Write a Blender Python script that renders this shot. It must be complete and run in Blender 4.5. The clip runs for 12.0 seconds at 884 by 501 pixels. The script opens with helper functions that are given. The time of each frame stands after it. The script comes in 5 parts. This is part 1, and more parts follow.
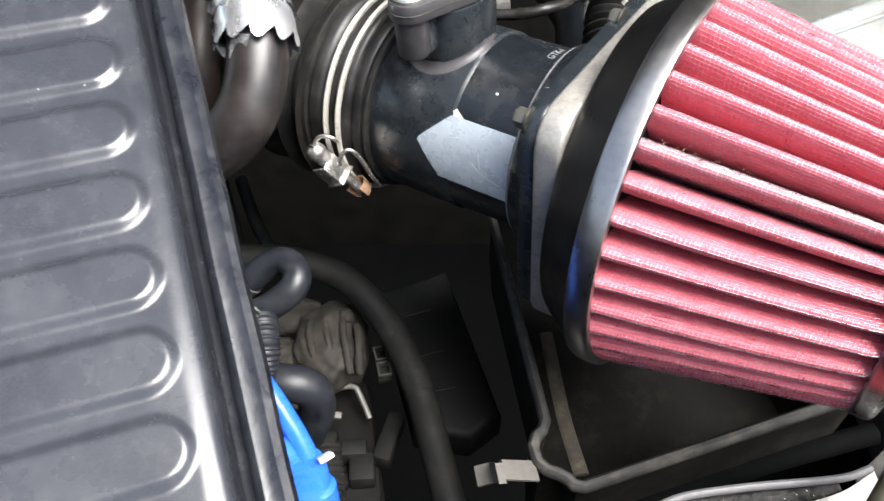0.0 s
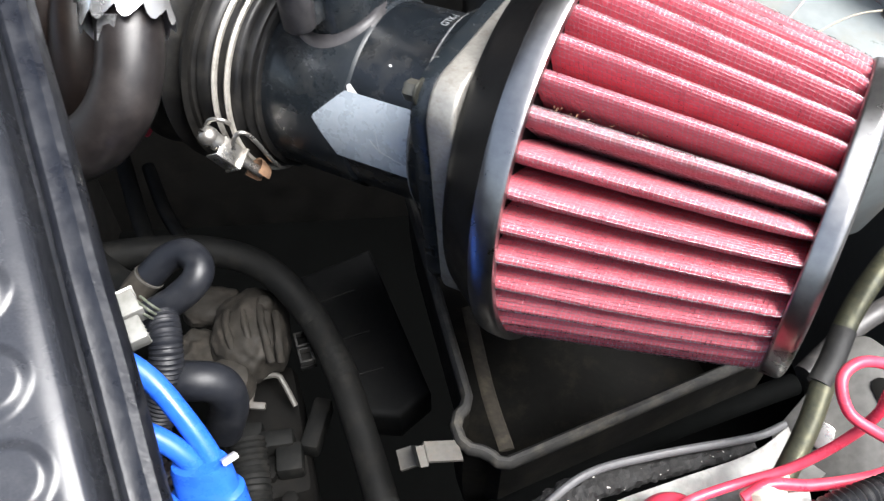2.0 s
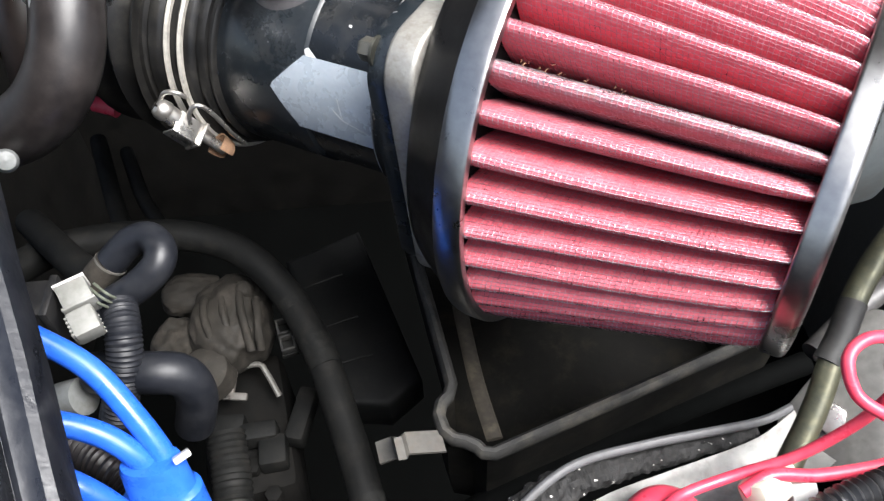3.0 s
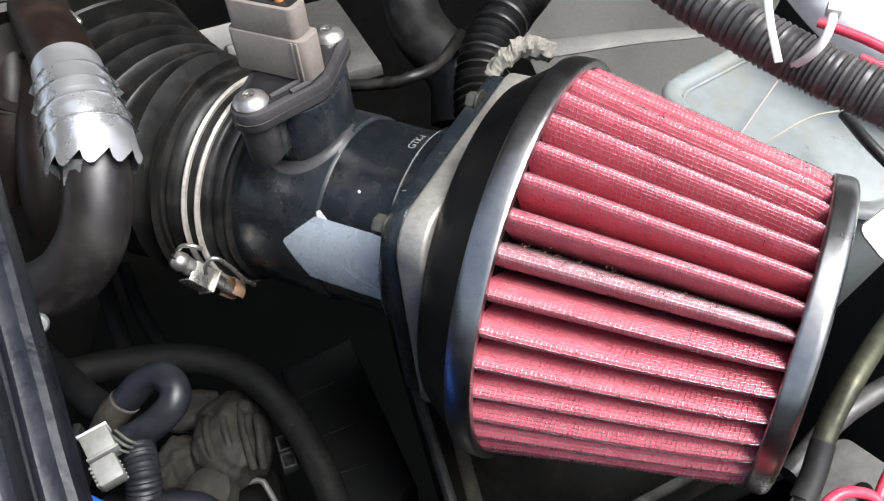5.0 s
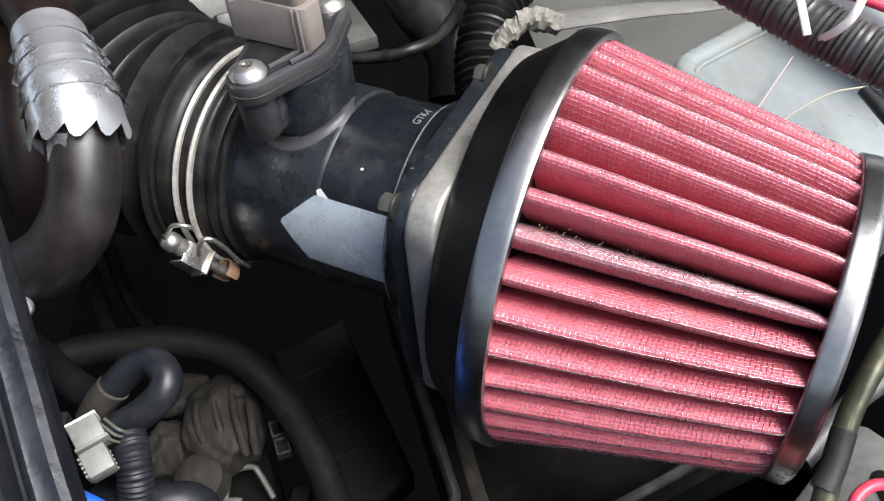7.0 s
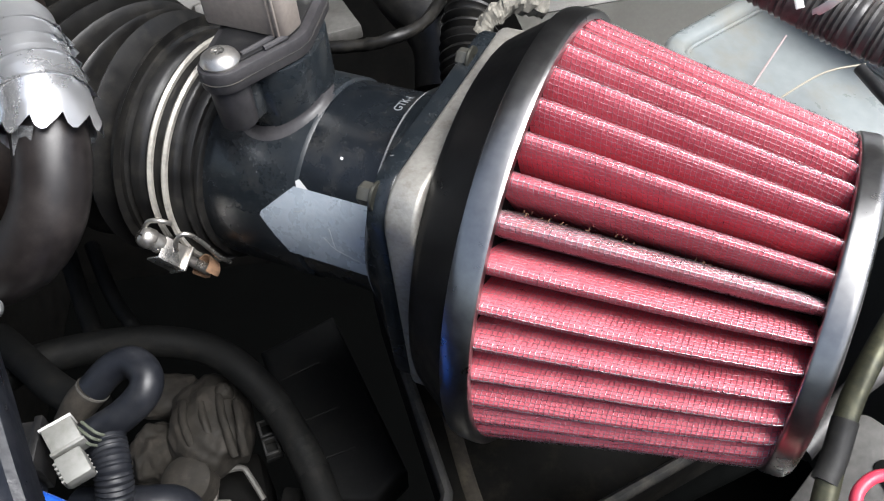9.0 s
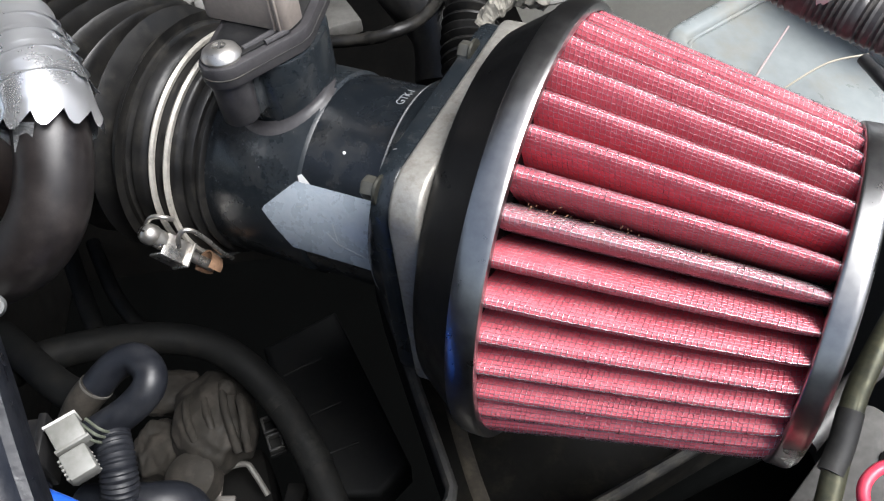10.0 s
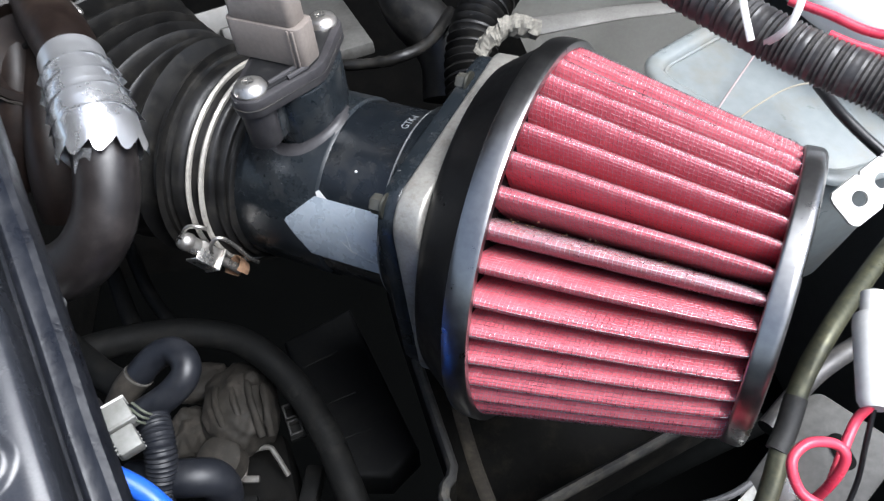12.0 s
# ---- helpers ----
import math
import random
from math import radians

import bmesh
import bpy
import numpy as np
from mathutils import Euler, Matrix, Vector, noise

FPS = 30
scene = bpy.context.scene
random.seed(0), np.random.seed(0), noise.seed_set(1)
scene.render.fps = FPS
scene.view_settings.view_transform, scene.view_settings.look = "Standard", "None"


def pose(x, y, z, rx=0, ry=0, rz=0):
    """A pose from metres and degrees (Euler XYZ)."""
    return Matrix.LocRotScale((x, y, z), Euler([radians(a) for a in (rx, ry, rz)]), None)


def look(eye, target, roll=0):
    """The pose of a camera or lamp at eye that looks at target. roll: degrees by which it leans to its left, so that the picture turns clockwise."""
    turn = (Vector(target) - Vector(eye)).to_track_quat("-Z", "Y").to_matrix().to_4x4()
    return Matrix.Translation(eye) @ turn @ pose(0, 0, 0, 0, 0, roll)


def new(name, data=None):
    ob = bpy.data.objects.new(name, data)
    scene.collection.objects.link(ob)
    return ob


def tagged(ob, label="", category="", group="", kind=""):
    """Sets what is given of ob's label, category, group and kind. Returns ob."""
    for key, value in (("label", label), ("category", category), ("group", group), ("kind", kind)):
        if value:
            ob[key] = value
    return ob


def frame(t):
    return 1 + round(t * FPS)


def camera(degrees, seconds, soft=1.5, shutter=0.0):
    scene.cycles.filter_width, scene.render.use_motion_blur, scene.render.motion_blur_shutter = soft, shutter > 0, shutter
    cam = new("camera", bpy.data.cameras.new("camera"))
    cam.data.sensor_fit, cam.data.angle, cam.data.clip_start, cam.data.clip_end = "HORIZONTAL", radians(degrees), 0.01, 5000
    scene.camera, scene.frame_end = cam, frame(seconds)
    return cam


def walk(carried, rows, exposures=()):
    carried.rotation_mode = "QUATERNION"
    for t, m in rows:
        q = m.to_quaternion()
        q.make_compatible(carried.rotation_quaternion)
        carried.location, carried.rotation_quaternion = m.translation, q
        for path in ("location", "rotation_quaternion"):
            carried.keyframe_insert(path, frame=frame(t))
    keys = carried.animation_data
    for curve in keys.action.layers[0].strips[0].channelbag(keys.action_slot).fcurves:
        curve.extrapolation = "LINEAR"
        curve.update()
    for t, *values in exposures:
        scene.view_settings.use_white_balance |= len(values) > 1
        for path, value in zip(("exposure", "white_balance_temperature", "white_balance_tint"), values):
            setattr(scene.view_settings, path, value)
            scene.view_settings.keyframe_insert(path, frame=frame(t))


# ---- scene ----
cam = camera(59.2, 12.0, soft=1.2, shutter=0.5)
ROWS = [
    (0.0, 0.0071, 0.0026, 1.1017, 42.82, 0.09, 0.66),
    (0.5, 0.0110, 0.0067, 1.0993, 41.74, -1.04, -0.99),
    (1.0, 0.0062, 0.0055, 1.1017, 41.48, -1.94, -2.44),
    (1.5, 0.0096, 0.0110, 1.0973, 41.32, -1.27, -3.70),
    (2.0, 0.0242, 0.0124, 1.0959, 40.58, -0.28, -4.51),
    (2.5, 0.0372, 0.0159, 1.0833, 39.72, 0.79, -4.95),
    (2.7, 0.0428, 0.0188, 1.0763, 39.47, 1.31, -4.80),
    (4.3, 0.0227, 0.0335, 1.0991, 41.63, 2.25, -5.06),
    (4.5, 0.0259, 0.0327, 1.1062, 42.51, 1.80, -5.85),
    (5.0, 0.0304, 0.0350, 1.1163, 43.24, 0.67, -7.24),
    (5.5, 0.0236, 0.0339, 1.1160, 42.97, -0.32, -7.85),
    (6.0, 0.0215, 0.0396, 1.1085, 42.35, -0.54, -7.87),
    (6.5, 0.0202, 0.0457, 1.1038, 41.98, -0.61, -8.03),
    (7.0, 0.0227, 0.0452, 1.1078, 41.66, -0.46, -8.07),
    (9.0, 0.0282, 0.0490, 1.0996, 41.42, 0.19, -8.91),
    (9.5, 0.0269, 0.0485, 1.0994, 41.18, 0.21, -9.18),
    (10.0, 0.0269, 0.0493, 1.0988, 41.07, 0.46, -9.27),
    (10.5, 0.0280, 0.0491, 1.0975, 41.01, 0.81, -9.26),
    (11.0, 0.0278, 0.0492, 1.0974, 40.68, 1.09, -9.10),
    (11.5, 0.0291, 0.0409, 1.1088, 40.73, 1.12, -8.93),
    (12.0, 0.0302, 0.0270, 1.1292, 40.80, 1.39, -8.46),
]
EXPOSURE = 0.6
walk(cam, [(t, pose(x, y, z, rx, ry, rz)) for t, x, y, z, rx, ry, rz in ROWS], [(0.0, EXPOSURE + 0.86, 6450, 10), (2.0, EXPOSURE + 0.63, 6350, 10), (4.5, EXPOSURE + 0.50, 6300, 10), (5.0, EXPOSURE + 0.14, 6250, 10), (5.5, EXPOSURE + 0.05, 6250, 10), (10.5, EXPOSURE + 0.05, 6250, 10), (12.0, EXPOSURE + 0.08, 5950, 10)])

# ---- daylight: bright, thinly overcast ----
world = bpy.data.worlds.new("sky")
world.use_nodes = True
scene.world = world
wn = world.node_tree.nodes
sky = wn.new("ShaderNodeTexSky")
sky.sky_type, sky.sun_disc = "NISHITA", False
SUN_EL, SUN_AZ = 61.0, 124.0
sky.sun_elevation, sky.sun_rotation = radians(SUN_EL), radians(SUN_AZ)
sky.dust_density, sky.ozone_density = 4.0, 1.0
haze = wn.new("ShaderNodeHueSaturation")
haze.inputs["Saturation"].default_value = 0.7
world.node_tree.links.new(sky.outputs[0], haze.inputs["Color"])
world.node_tree.links.new(haze.outputs[0], wn["Background"].inputs[0])
wn["Background"].inputs[1].default_value = 0.125
sun = new("sun", bpy.data.lights.new("sun", "SUN"))
sun.data.energy, sun.data.angle, sun.data.color = 4.8, radians(40), (1.0, 0.98, 0.955)
sun.matrix_world = look((0, 0, 10), (-10 * math.cos(radians(SUN_EL)) * math.sin(radians(SUN_AZ)), -10 * math.cos(radians(SUN_EL)) * math.cos(radians(SUN_AZ)), 10 - 10 * math.sin(radians(SUN_EL))))


# ---- materials ----
def material(name, c1, c2=None, rough=0.5, metal=0.0, grain=300.0, stain=40.0, bump=0.15, dirt=None, amount=0.35, rough_var=0.15, coat=0.0, spec=0.5, fleck=None):
    """A node material: grain and stains mix c1 and c2, patches of dirt lie on top, fine relief."""
    m = bpy.data.materials.new(name)
    m.use_nodes = True
    n, l = m.node_tree.nodes, m.node_tree.links
    b = n["Principled BSDF"]
    c2 = c2 or tuple(v * 0.75 for v in c1)
    tc = n.new("ShaderNodeTexCoord")
    fine, wide = n.new("ShaderNodeTexNoise"), n.new("ShaderNodeTexNoise")
    fine.inputs["Scale"].default_value, fine.inputs["Detail"].default_value = grain, 4.0
    wide.inputs["Scale"].default_value, wide.inputs["Detail"].default_value, wide.inputs["Roughness"].default_value = stain, 6.0, 0.65
    for t in (fine, wide):
        l.new(tc.outputs["Object"], t.inputs["Vector"])
    both = n.new("ShaderNodeMath")
    both.operation = "MULTIPLY_ADD"
    both.inputs[1].default_value = 0.5
    half = n.new("ShaderNodeMath")
    half.operation = "MULTIPLY"
    half.inputs[1].default_value = 0.5
    l.new(wide.outputs["Fac"], half.inputs[0])
    l.new(fine.outputs["Fac"], both.inputs[0])
    l.new(half.outputs[0], both.inputs[2])
    ramp = n.new("ShaderNodeMapRange")
    ramp.inputs[1].default_value, ramp.inputs[2].default_value = 0.35, 0.65
    l.new(both.outputs[0], ramp.inputs[0])
    mix = n.new("ShaderNodeMix")
    mix.data_type = "RGBA"
    mix.inputs[6].default_value, mix.inputs[7].default_value = (*c1, 1), (*c2, 1)
    l.new(ramp.outputs[0], mix.inputs[0])
    colour = mix.outputs[2]
    if dirt:
        spots = n.new("ShaderNodeTexNoise")
        spots.inputs["Scale"].default_value, spots.inputs["Detail"].default_value, spots.inputs["Roughness"].default_value = stain * 1.7, 8.0, 0.72
        l.new(tc.outputs["Object"], spots.inputs["Vector"])
        cut = n.new("ShaderNodeMapRange")
        cut.inputs[1].default_value, cut.inputs[2].default_value, cut.inputs[4].default_value = 0.5, 0.72, amount * 2
        l.new(spots.outputs["Fac"], cut.inputs[0])
        over = n.new("ShaderNodeMix")
        over.data_type = "RGBA"
        over.inputs[7].default_value = (*dirt, 1)
        l.new(cut.outputs[0], over.inputs[0])
        l.new(colour, over.inputs[6])
        colour = over.outputs[2]
    if fleck:
        tiny = n.new("ShaderNodeTexNoise")
        tiny.inputs["Scale"].default_value, tiny.inputs["Detail"].default_value = fleck[3], 2.0
        l.new(tc.outputs["Object"], tiny.inputs["Vector"])
        cut = n.new("ShaderNodeMapRange")
        cut.inputs[1].default_value, cut.inputs[2].default_value = fleck[4], fleck[4] + 0.03
        l.new(tiny.outputs["Fac"], cut.inputs[0])
        over = n.new("ShaderNodeMix")
        over.data_type = "RGBA"
        over.inputs[7].default_value = (*fleck[:3], 1)
        l.new(cut.outputs[0], over.inputs[0])
        l.new(colour, over.inputs[6])
        colour = over.outputs[2]
    l.new(colour, b.inputs["Base Color"])
    rr = n.new("ShaderNodeMapRange")
    rr.inputs[1].default_value, rr.inputs[2].default_value = 0.3, 0.7
    rr.inputs[3].default_value, rr.inputs[4].default_value = max(0.02, rough - rough_var), min(1.0, rough + rough_var)
    l.new(wide.outputs["Fac"], rr.inputs[0])
    l.new(rr.outputs[0], b.inputs["Roughness"])
    b.inputs["Metallic"].default_value = metal
    b.inputs["Coat Weight"].default_value = coat
    b.inputs["Specular IOR Level"].default_value = spec
    if bump:
        bp = n.new("ShaderNodeBump")
        bp.inputs["Strength"].default_value, bp.inputs["Distance"].default_value = bump, 0.0006
        l.new(both.outputs[0], bp.inputs["Height"])
        l.new(bp.outputs[0], b.inputs["Normal"])
    return m


BLACK_PAINT = material("black_enamel", (0.0088, 0.0118, 0.0145), (0.0185, 0.0220, 0.0255), 0.27, grain=700, stain=32, bump=0.06, dirt=(0.060, 0.058, 0.054), amount=0.24, fleck=(0.16, 0.16, 0.16, 420, 0.74))
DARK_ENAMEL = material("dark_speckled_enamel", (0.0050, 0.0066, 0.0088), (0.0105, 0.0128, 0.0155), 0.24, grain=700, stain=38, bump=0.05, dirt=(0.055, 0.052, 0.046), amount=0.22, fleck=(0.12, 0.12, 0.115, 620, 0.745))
RUBBER = material("black_rubber", (0.0055, 0.0055, 0.0058), (0.0115, 0.0108, 0.0096), 0.43, grain=500, stain=60, bump=0.12, dirt=(0.055, 0.050, 0.041), amount=0.22, spec=0.4)
OLD_RUBBER = material("aged_rubber", (0.0105, 0.0090, 0.0090), (0.0200, 0.0168, 0.0163), 0.42, grain=400, stain=35, bump=0.12, dirt=(0.08, 0.068, 0.064), amount=0.15)
# dusty rubber with the low light of the deep bay toned into its colour
SHADED_DUSTY_RUBBER = material("shaded_dusty_rubber", (0.0034, 0.0037, 0.0036), (0.0078, 0.0080, 0.0074), 0.7, grain=400, stain=50, bump=0.2, dirt=(0.022, 0.020, 0.017), amount=0.3, spec=0.2)
MATT_RUBBER = material("matt_dusty_rubber", (0.0062, 0.0072, 0.0102), (0.0125, 0.0138, 0.0178), 0.48, grain=400, stain=60, bump=0.15, dirt=(0.04, 0.04, 0.042), amount=0.2, spec=0.4)
BLACK_PLASTIC = material("black_plastic", (0.008, 0.008, 0.009), (0.016, 0.016, 0.0165), 0.42, grain=800, stain=50, bump=0.12, dirt=(0.05, 0.047, 0.042), amount=0.2)
DUSTY_PLASTIC = material("dusty_plastic", (0.018, 0.018, 0.0175), (0.036, 0.035, 0.032), 0.65, grain=500, stain=45, bump=0.2, dirt=(0.12, 0.108, 0.086), amount=0.35)
DUSTY_PLASTIC_DARK = material("dark_dusty_plastic", (0.014, 0.014, 0.0135), (0.028, 0.027, 0.025), 0.6, grain=500, stain=90, bump=0.2, dirt=(0.06, 0.055, 0.045), amount=0.25)
COVER = material("satin_black_cover", (0.021, 0.023, 0.028), (0.031, 0.033, 0.039), 0.25, grain=1500, stain=50, bump=0.05, dirt=(0.12, 0.12, 0.12), amount=0.08, rough_var=0.08, fleck=(0.3, 0.3, 0.3, 330, 0.77))
SEAL = material("rubber_seal", (0.0075, 0.0085, 0.0120), (0.0170, 0.0185, 0.0230), 0.36, grain=500, stain=90, bump=0.35, dirt=(0.09, 0.09, 0.09), amount=0.10, spec=0.4)
GLOSS_BLACK = material("glossy_black_moulding", (0.004, 0.004, 0.0042), (0.007, 0.007, 0.0072), 0.42, grain=700, stain=70, bump=0.05, dirt=(0.02, 0.02, 0.02), amount=0.1, spec=0.3)
SENSOR_PLASTIC = material("dusty_purple_black_plastic", (0.026, 0.025, 0.027), (0.046, 0.043, 0.045), 0.46, grain=700, stain=60, bump=0.12, dirt=(0.10, 0.095, 0.09), amount=0.15)
GUNMETAL = material("polished_gunmetal", (0.33, 0.325, 0.318), (0.40, 0.395, 0.385), 0.31, 1.0, grain=400, stain=50, bump=0.03, rough_var=0.06)
CAST_ALU = material("cast_aluminium", (0.30, 0.287, 0.258), (0.40, 0.385, 0.35), 0.5, 0.6, grain=700, stain=70, bump=0.3, dirt=(0.13, 0.11, 0.08), amount=0.35)
STEEL = material("zinc_steel", (0.62, 0.60, 0.56), (0.45, 0.43, 0.40), 0.32, 0.9, grain=500, stain=90, bump=0.1, dirt=(0.25, 0.16, 0.08), amount=0.2)
RUST = material("rusty_steel", (0.30, 0.175, 0.10), (0.17, 0.10, 0.06), 0.75, 0.2, grain=900, stain=250, bump=0.4)
BAND = material("cream_band", (0.52, 0.49, 0.43), (0.38, 0.36, 0.32), 0.42, 0.3, grain=500, stain=70, bump=0.1, dirt=(0.12, 0.11, 0.09), amount=0.3)
FOIL = material("crinkled_foil", (0.84, 0.85, 0.87), (0.92, 0.93, 0.94), 0.29, 0.88, grain=60, stain=25, bump=0.2)
STICKER = material("silver_blue_sticker", (0.36, 0.415, 0.47), (0.44, 0.485, 0.53), 0.30, 0.3, grain=600, stain=120, bump=0.25, dirt=(0.45, 0.48, 0.52), amount=0.15)
TAPE_WHITE = material("white_scrap", (0.75, 0.75, 0.74), (0.65, 0.65, 0.64), 0.5)
BROWN_PLASTIC = material("grey_brown_plastic", (0.17, 0.145, 0.128), (0.215, 0.185, 0.162), 0.5, grain=700, stain=50, bump=0.12, dirt=(0.30, 0.27, 0.24), amount=0.2)
CASTING = material("dirty_casting", (0.0125, 0.0106, 0.0078), (0.0230, 0.0195, 0.0145), 0.8, 0.1, grain=250, stain=45, bump=0.5, dirt=(0.06, 0.05, 0.04), amount=0.4)
GREY_BRACKET = material("painted_grey_steel", (0.125, 0.120, 0.108), (0.085, 0.081, 0.074), 0.55, 0.2, grain=400, stain=60, bump=0.1, dirt=(0.12, 0.09, 0.07), amount=0.3)
BLUE = material("blue_silicone", (0.018, 0.105, 0.58), (0.028, 0.14, 0.68), 0.32, grain=300, stain=60, bump=0.05, dirt=(0.05, 0.10, 0.25), amount=0.1)
RED_WIRE = material("red_insulation", (0.58, 0.035, 0.075), (0.68, 0.07, 0.11), 0.32, grain=300, stain=80, bump=0.04, dirt=(0.3, 0.05, 0.05), amount=0.12)
WHITE_PLASTIC = material("white_nylon", (0.72, 0.71, 0.68), (0.62, 0.61, 0.58), 0.42, grain=400, stain=60, bump=0.06, dirt=(0.45, 0.42, 0.36), amount=0.12)
IVORY = material("ivory_plastic", (0.60, 0.55, 0.44), (0.68, 0.63, 0.52), 0.45, grain=400, stain=60, bump=0.06)
GREY_PLASTIC = material("light_grey_plastic", (0.24, 0.25, 0.245), (0.18, 0.185, 0.18), 0.55, grain=500, stain=80, bump=0.15, dirt=(0.14, 0.13, 0.11), amount=0.3)
CONDUIT = material("grey_black_conduit", (0.036, 0.034, 0.034), (0.062, 0.059, 0.057), 0.42, grain=600, stain=80, bump=0.1, dirt=(0.16, 0.15, 0.13), amount=0.2)
OLIVE = material("olive_passivated_steel", (0.125, 0.122, 0.074), (0.055, 0.057, 0.040), 0.42, 0.5, grain=300, stain=90, bump=0.2, dirt=(0.035, 0.038, 0.030), amount=0.45)
FENDER = material("grey_beige_paint", (0.125, 0.122, 0.108), (0.15, 0.147, 0.13), 0.5, grain=500, stain=20, bump=0.04, dirt=(0.09, 0.085, 0.075), amount=0.2)
LAMP_PLASTIC = material("grey_lamp_plastic", (0.24, 0.24, 0.245), (0.18, 0.18, 0.185), 0.4, grain=400, stain=50, bump=0.06, dirt=(0.16, 0.15, 0.13), amount=0.25)
LAMP_LIP = material("dull_grey_lip", (0.115, 0.115, 0.118), (0.085, 0.085, 0.088), 0.62, grain=500, stain=70, bump=0.1, dirt=(0.05, 0.047, 0.042), amount=0.25)
LAMP_WHITE = material("pale_lamp_metal", (0.44, 0.44, 0.42), (0.32, 0.32, 0.30), 0.45, 0.2, grain=400, stain=60, bump=0.10, dirt=(0.20, 0.18, 0.15), amount=0.35)
FOAM = material("dirty_black_foam", (0.003, 0.003, 0.003), (0.009, 0.0085, 0.008), 0.8, grain=900, stain=160, bump=0.9, dirt=(0.20, 0.19, 0.17), amount=0.03, fleck=(0.6, 0.58, 0.54, 480, 0.70))
STRAP = material("grey_strap", (0.16, 0.155, 0.14), (0.11, 0.105, 0.095), 0.7, grain=900, stain=70, bump=0.2)
TAPE_OLD = material("frayed_tape", (0.30, 0.28, 0.235), (0.17, 0.16, 0.135), 0.85, grain=700, stain=160, bump=0.6)
WORN_STEEL = material("worn_dark_steel", (0.075, 0.073, 0.068), (0.115, 0.112, 0.104), 0.5, 0.3, grain=400, stain=60, bump=0.15, dirt=(0.05, 0.047, 0.04), amount=0.3)
# near-zero black: the shade deep in the bay is put into the colour
SHADE_BLACK = material("shade_black", (0.0007, 0.0008, 0.0008), (0.0020, 0.0023, 0.0022), 0.9, grain=200, stain=20, bump=0.2, spec=0.05)
# steel darkened in its colour to stand for shade in the bay and slots
SHADE_DARK_METAL = material("shade_dark_steel", (0.0030, 0.0030, 0.0028), (0.006, 0.0057, 0.005), 0.8, 0.0, grain=250, stain=25, bump=0.3, dirt=(0.014, 0.012, 0.010), amount=0.3, spec=0.15)
BROWN_DUST = material("brown_dusty_plastic", (0.020, 0.017, 0.013), (0.045, 0.038, 0.027), 0.8, grain=400, stain=40, bump=0.2, dirt=(0.12, 0.10, 0.07), amount=0.3)
DARK_BOLT = material("dark_oily_bolt", (0.030, 0.030, 0.024), (0.055, 0.054, 0.043), 0.4, 0.5, grain=500, stain=90, bump=0.15)
GREY_BOLT = material("greyed_bolt", (0.075, 0.074, 0.062), (0.11, 0.107, 0.092), 0.45, 0.4, grain=500, stain=120, bump=0.2, dirt=(0.05, 0.045, 0.035), amount=0.3)
MATT_TAPE = material("dull_old_tape", (0.0045, 0.0048, 0.0046), (0.0115, 0.0118, 0.0108), 0.7, grain=500, stain=120, bump=0.3, dirt=(0.030, 0.028, 0.024), amount=0.3, spec=0.2)
# shield and tray: real dust over a base blackened for the deep shade
SHIELD = material("shaded_dusty_shield", (0.0022, 0.0026, 0.0027), (0.0048, 0.0052, 0.0052), 0.65, grain=300, stain=40, bump=0.3, dirt=(0.014, 0.013, 0.011), amount=0.25, spec=0.25)
TRAY = material("shaded_dusty_tray", (0.0024, 0.0023, 0.0019), (0.0060, 0.0055, 0.0042), 0.7, grain=260, stain=34, bump=0.3, dirt=(0.045, 0.038, 0.025), amount=0.22, spec=0.25)
COTTON = material("oiled_red_cotton", (0.54, 0.072, 0.103), (0.64, 0.138, 0.175), 0.62, grain=1400, stain=60, bump=0.5, dirt=(0.66, 0.17, 0.19), amount=0.2)
DUSTY_COTTON = material("dusty_red_cotton", (0.50, 0.095, 0.125), (0.37, 0.22, 0.25), 0.8, grain=1200, stain=90, bump=0.5, dirt=(0.30, 0.16, 0.08), amount=0.3)
WIRE = material("filter_wire", (0.20, 0.18, 0.20), (0.66, 0.63, 0.65), 0.32, 0.85, grain=900, stain=260, bump=0.0)
OILED_WIRE = material("oil_reddened_wire", (0.26, 0.085, 0.11), (0.55, 0.30, 0.34), 0.38, 0.6, grain=900, stain=200, bump=0.0)
LETTERING = material("grey_ink", (0.24, 0.25, 0.26), (0.14, 0.15, 0.16), 0.6)
ASPHALT = material("asphalt", (0.045, 0.045, 0.046), (0.06, 0.06, 0.06), 0.9, grain=90, stain=3, bump=0.5)
YELLOW_WIRE = material("yellow_insulation", (0.33, 0.30, 0.23), (0.29, 0.265, 0.21), 0.5)
PALE_RED = material("pale_red_insulation", (0.38, 0.29, 0.285), (0.34, 0.27, 0.265), 0.5)
BODY_WHITE = material("white_body_paint", (0.72, 0.73, 0.74), (0.66, 0.67, 0.68), 0.3, grain=300, stain=20, bump=0.02, coat=0.4, dirt=(0.5, 0.49, 0.46), amount=0.1)
ORANGE_WIRE = material("orange_insulation", (0.62, 0.27, 0.10), (0.55, 0.23, 0.08), 0.4)
BROWN_RUBBER = material("brown_black_rubber", (0.008, 0.0055, 0.0045), (0.017, 0.011, 0.009), 0.45, grain=400, stain=35, bump=0.12, dirt=(0.05, 0.033, 0.024), amount=0.2, spec=0.35)
# dirty pale nylon, made darker still for the bonnet's shade on the plug
AGED_SHADED_NYLON = material("aged_shaded_nylon", (0.18, 0.18, 0.165), (0.25, 0.25, 0.235), 0.5, grain=400, stain=90, bump=0.08, dirt=(0.12, 0.115, 0.095), amount=0.25)
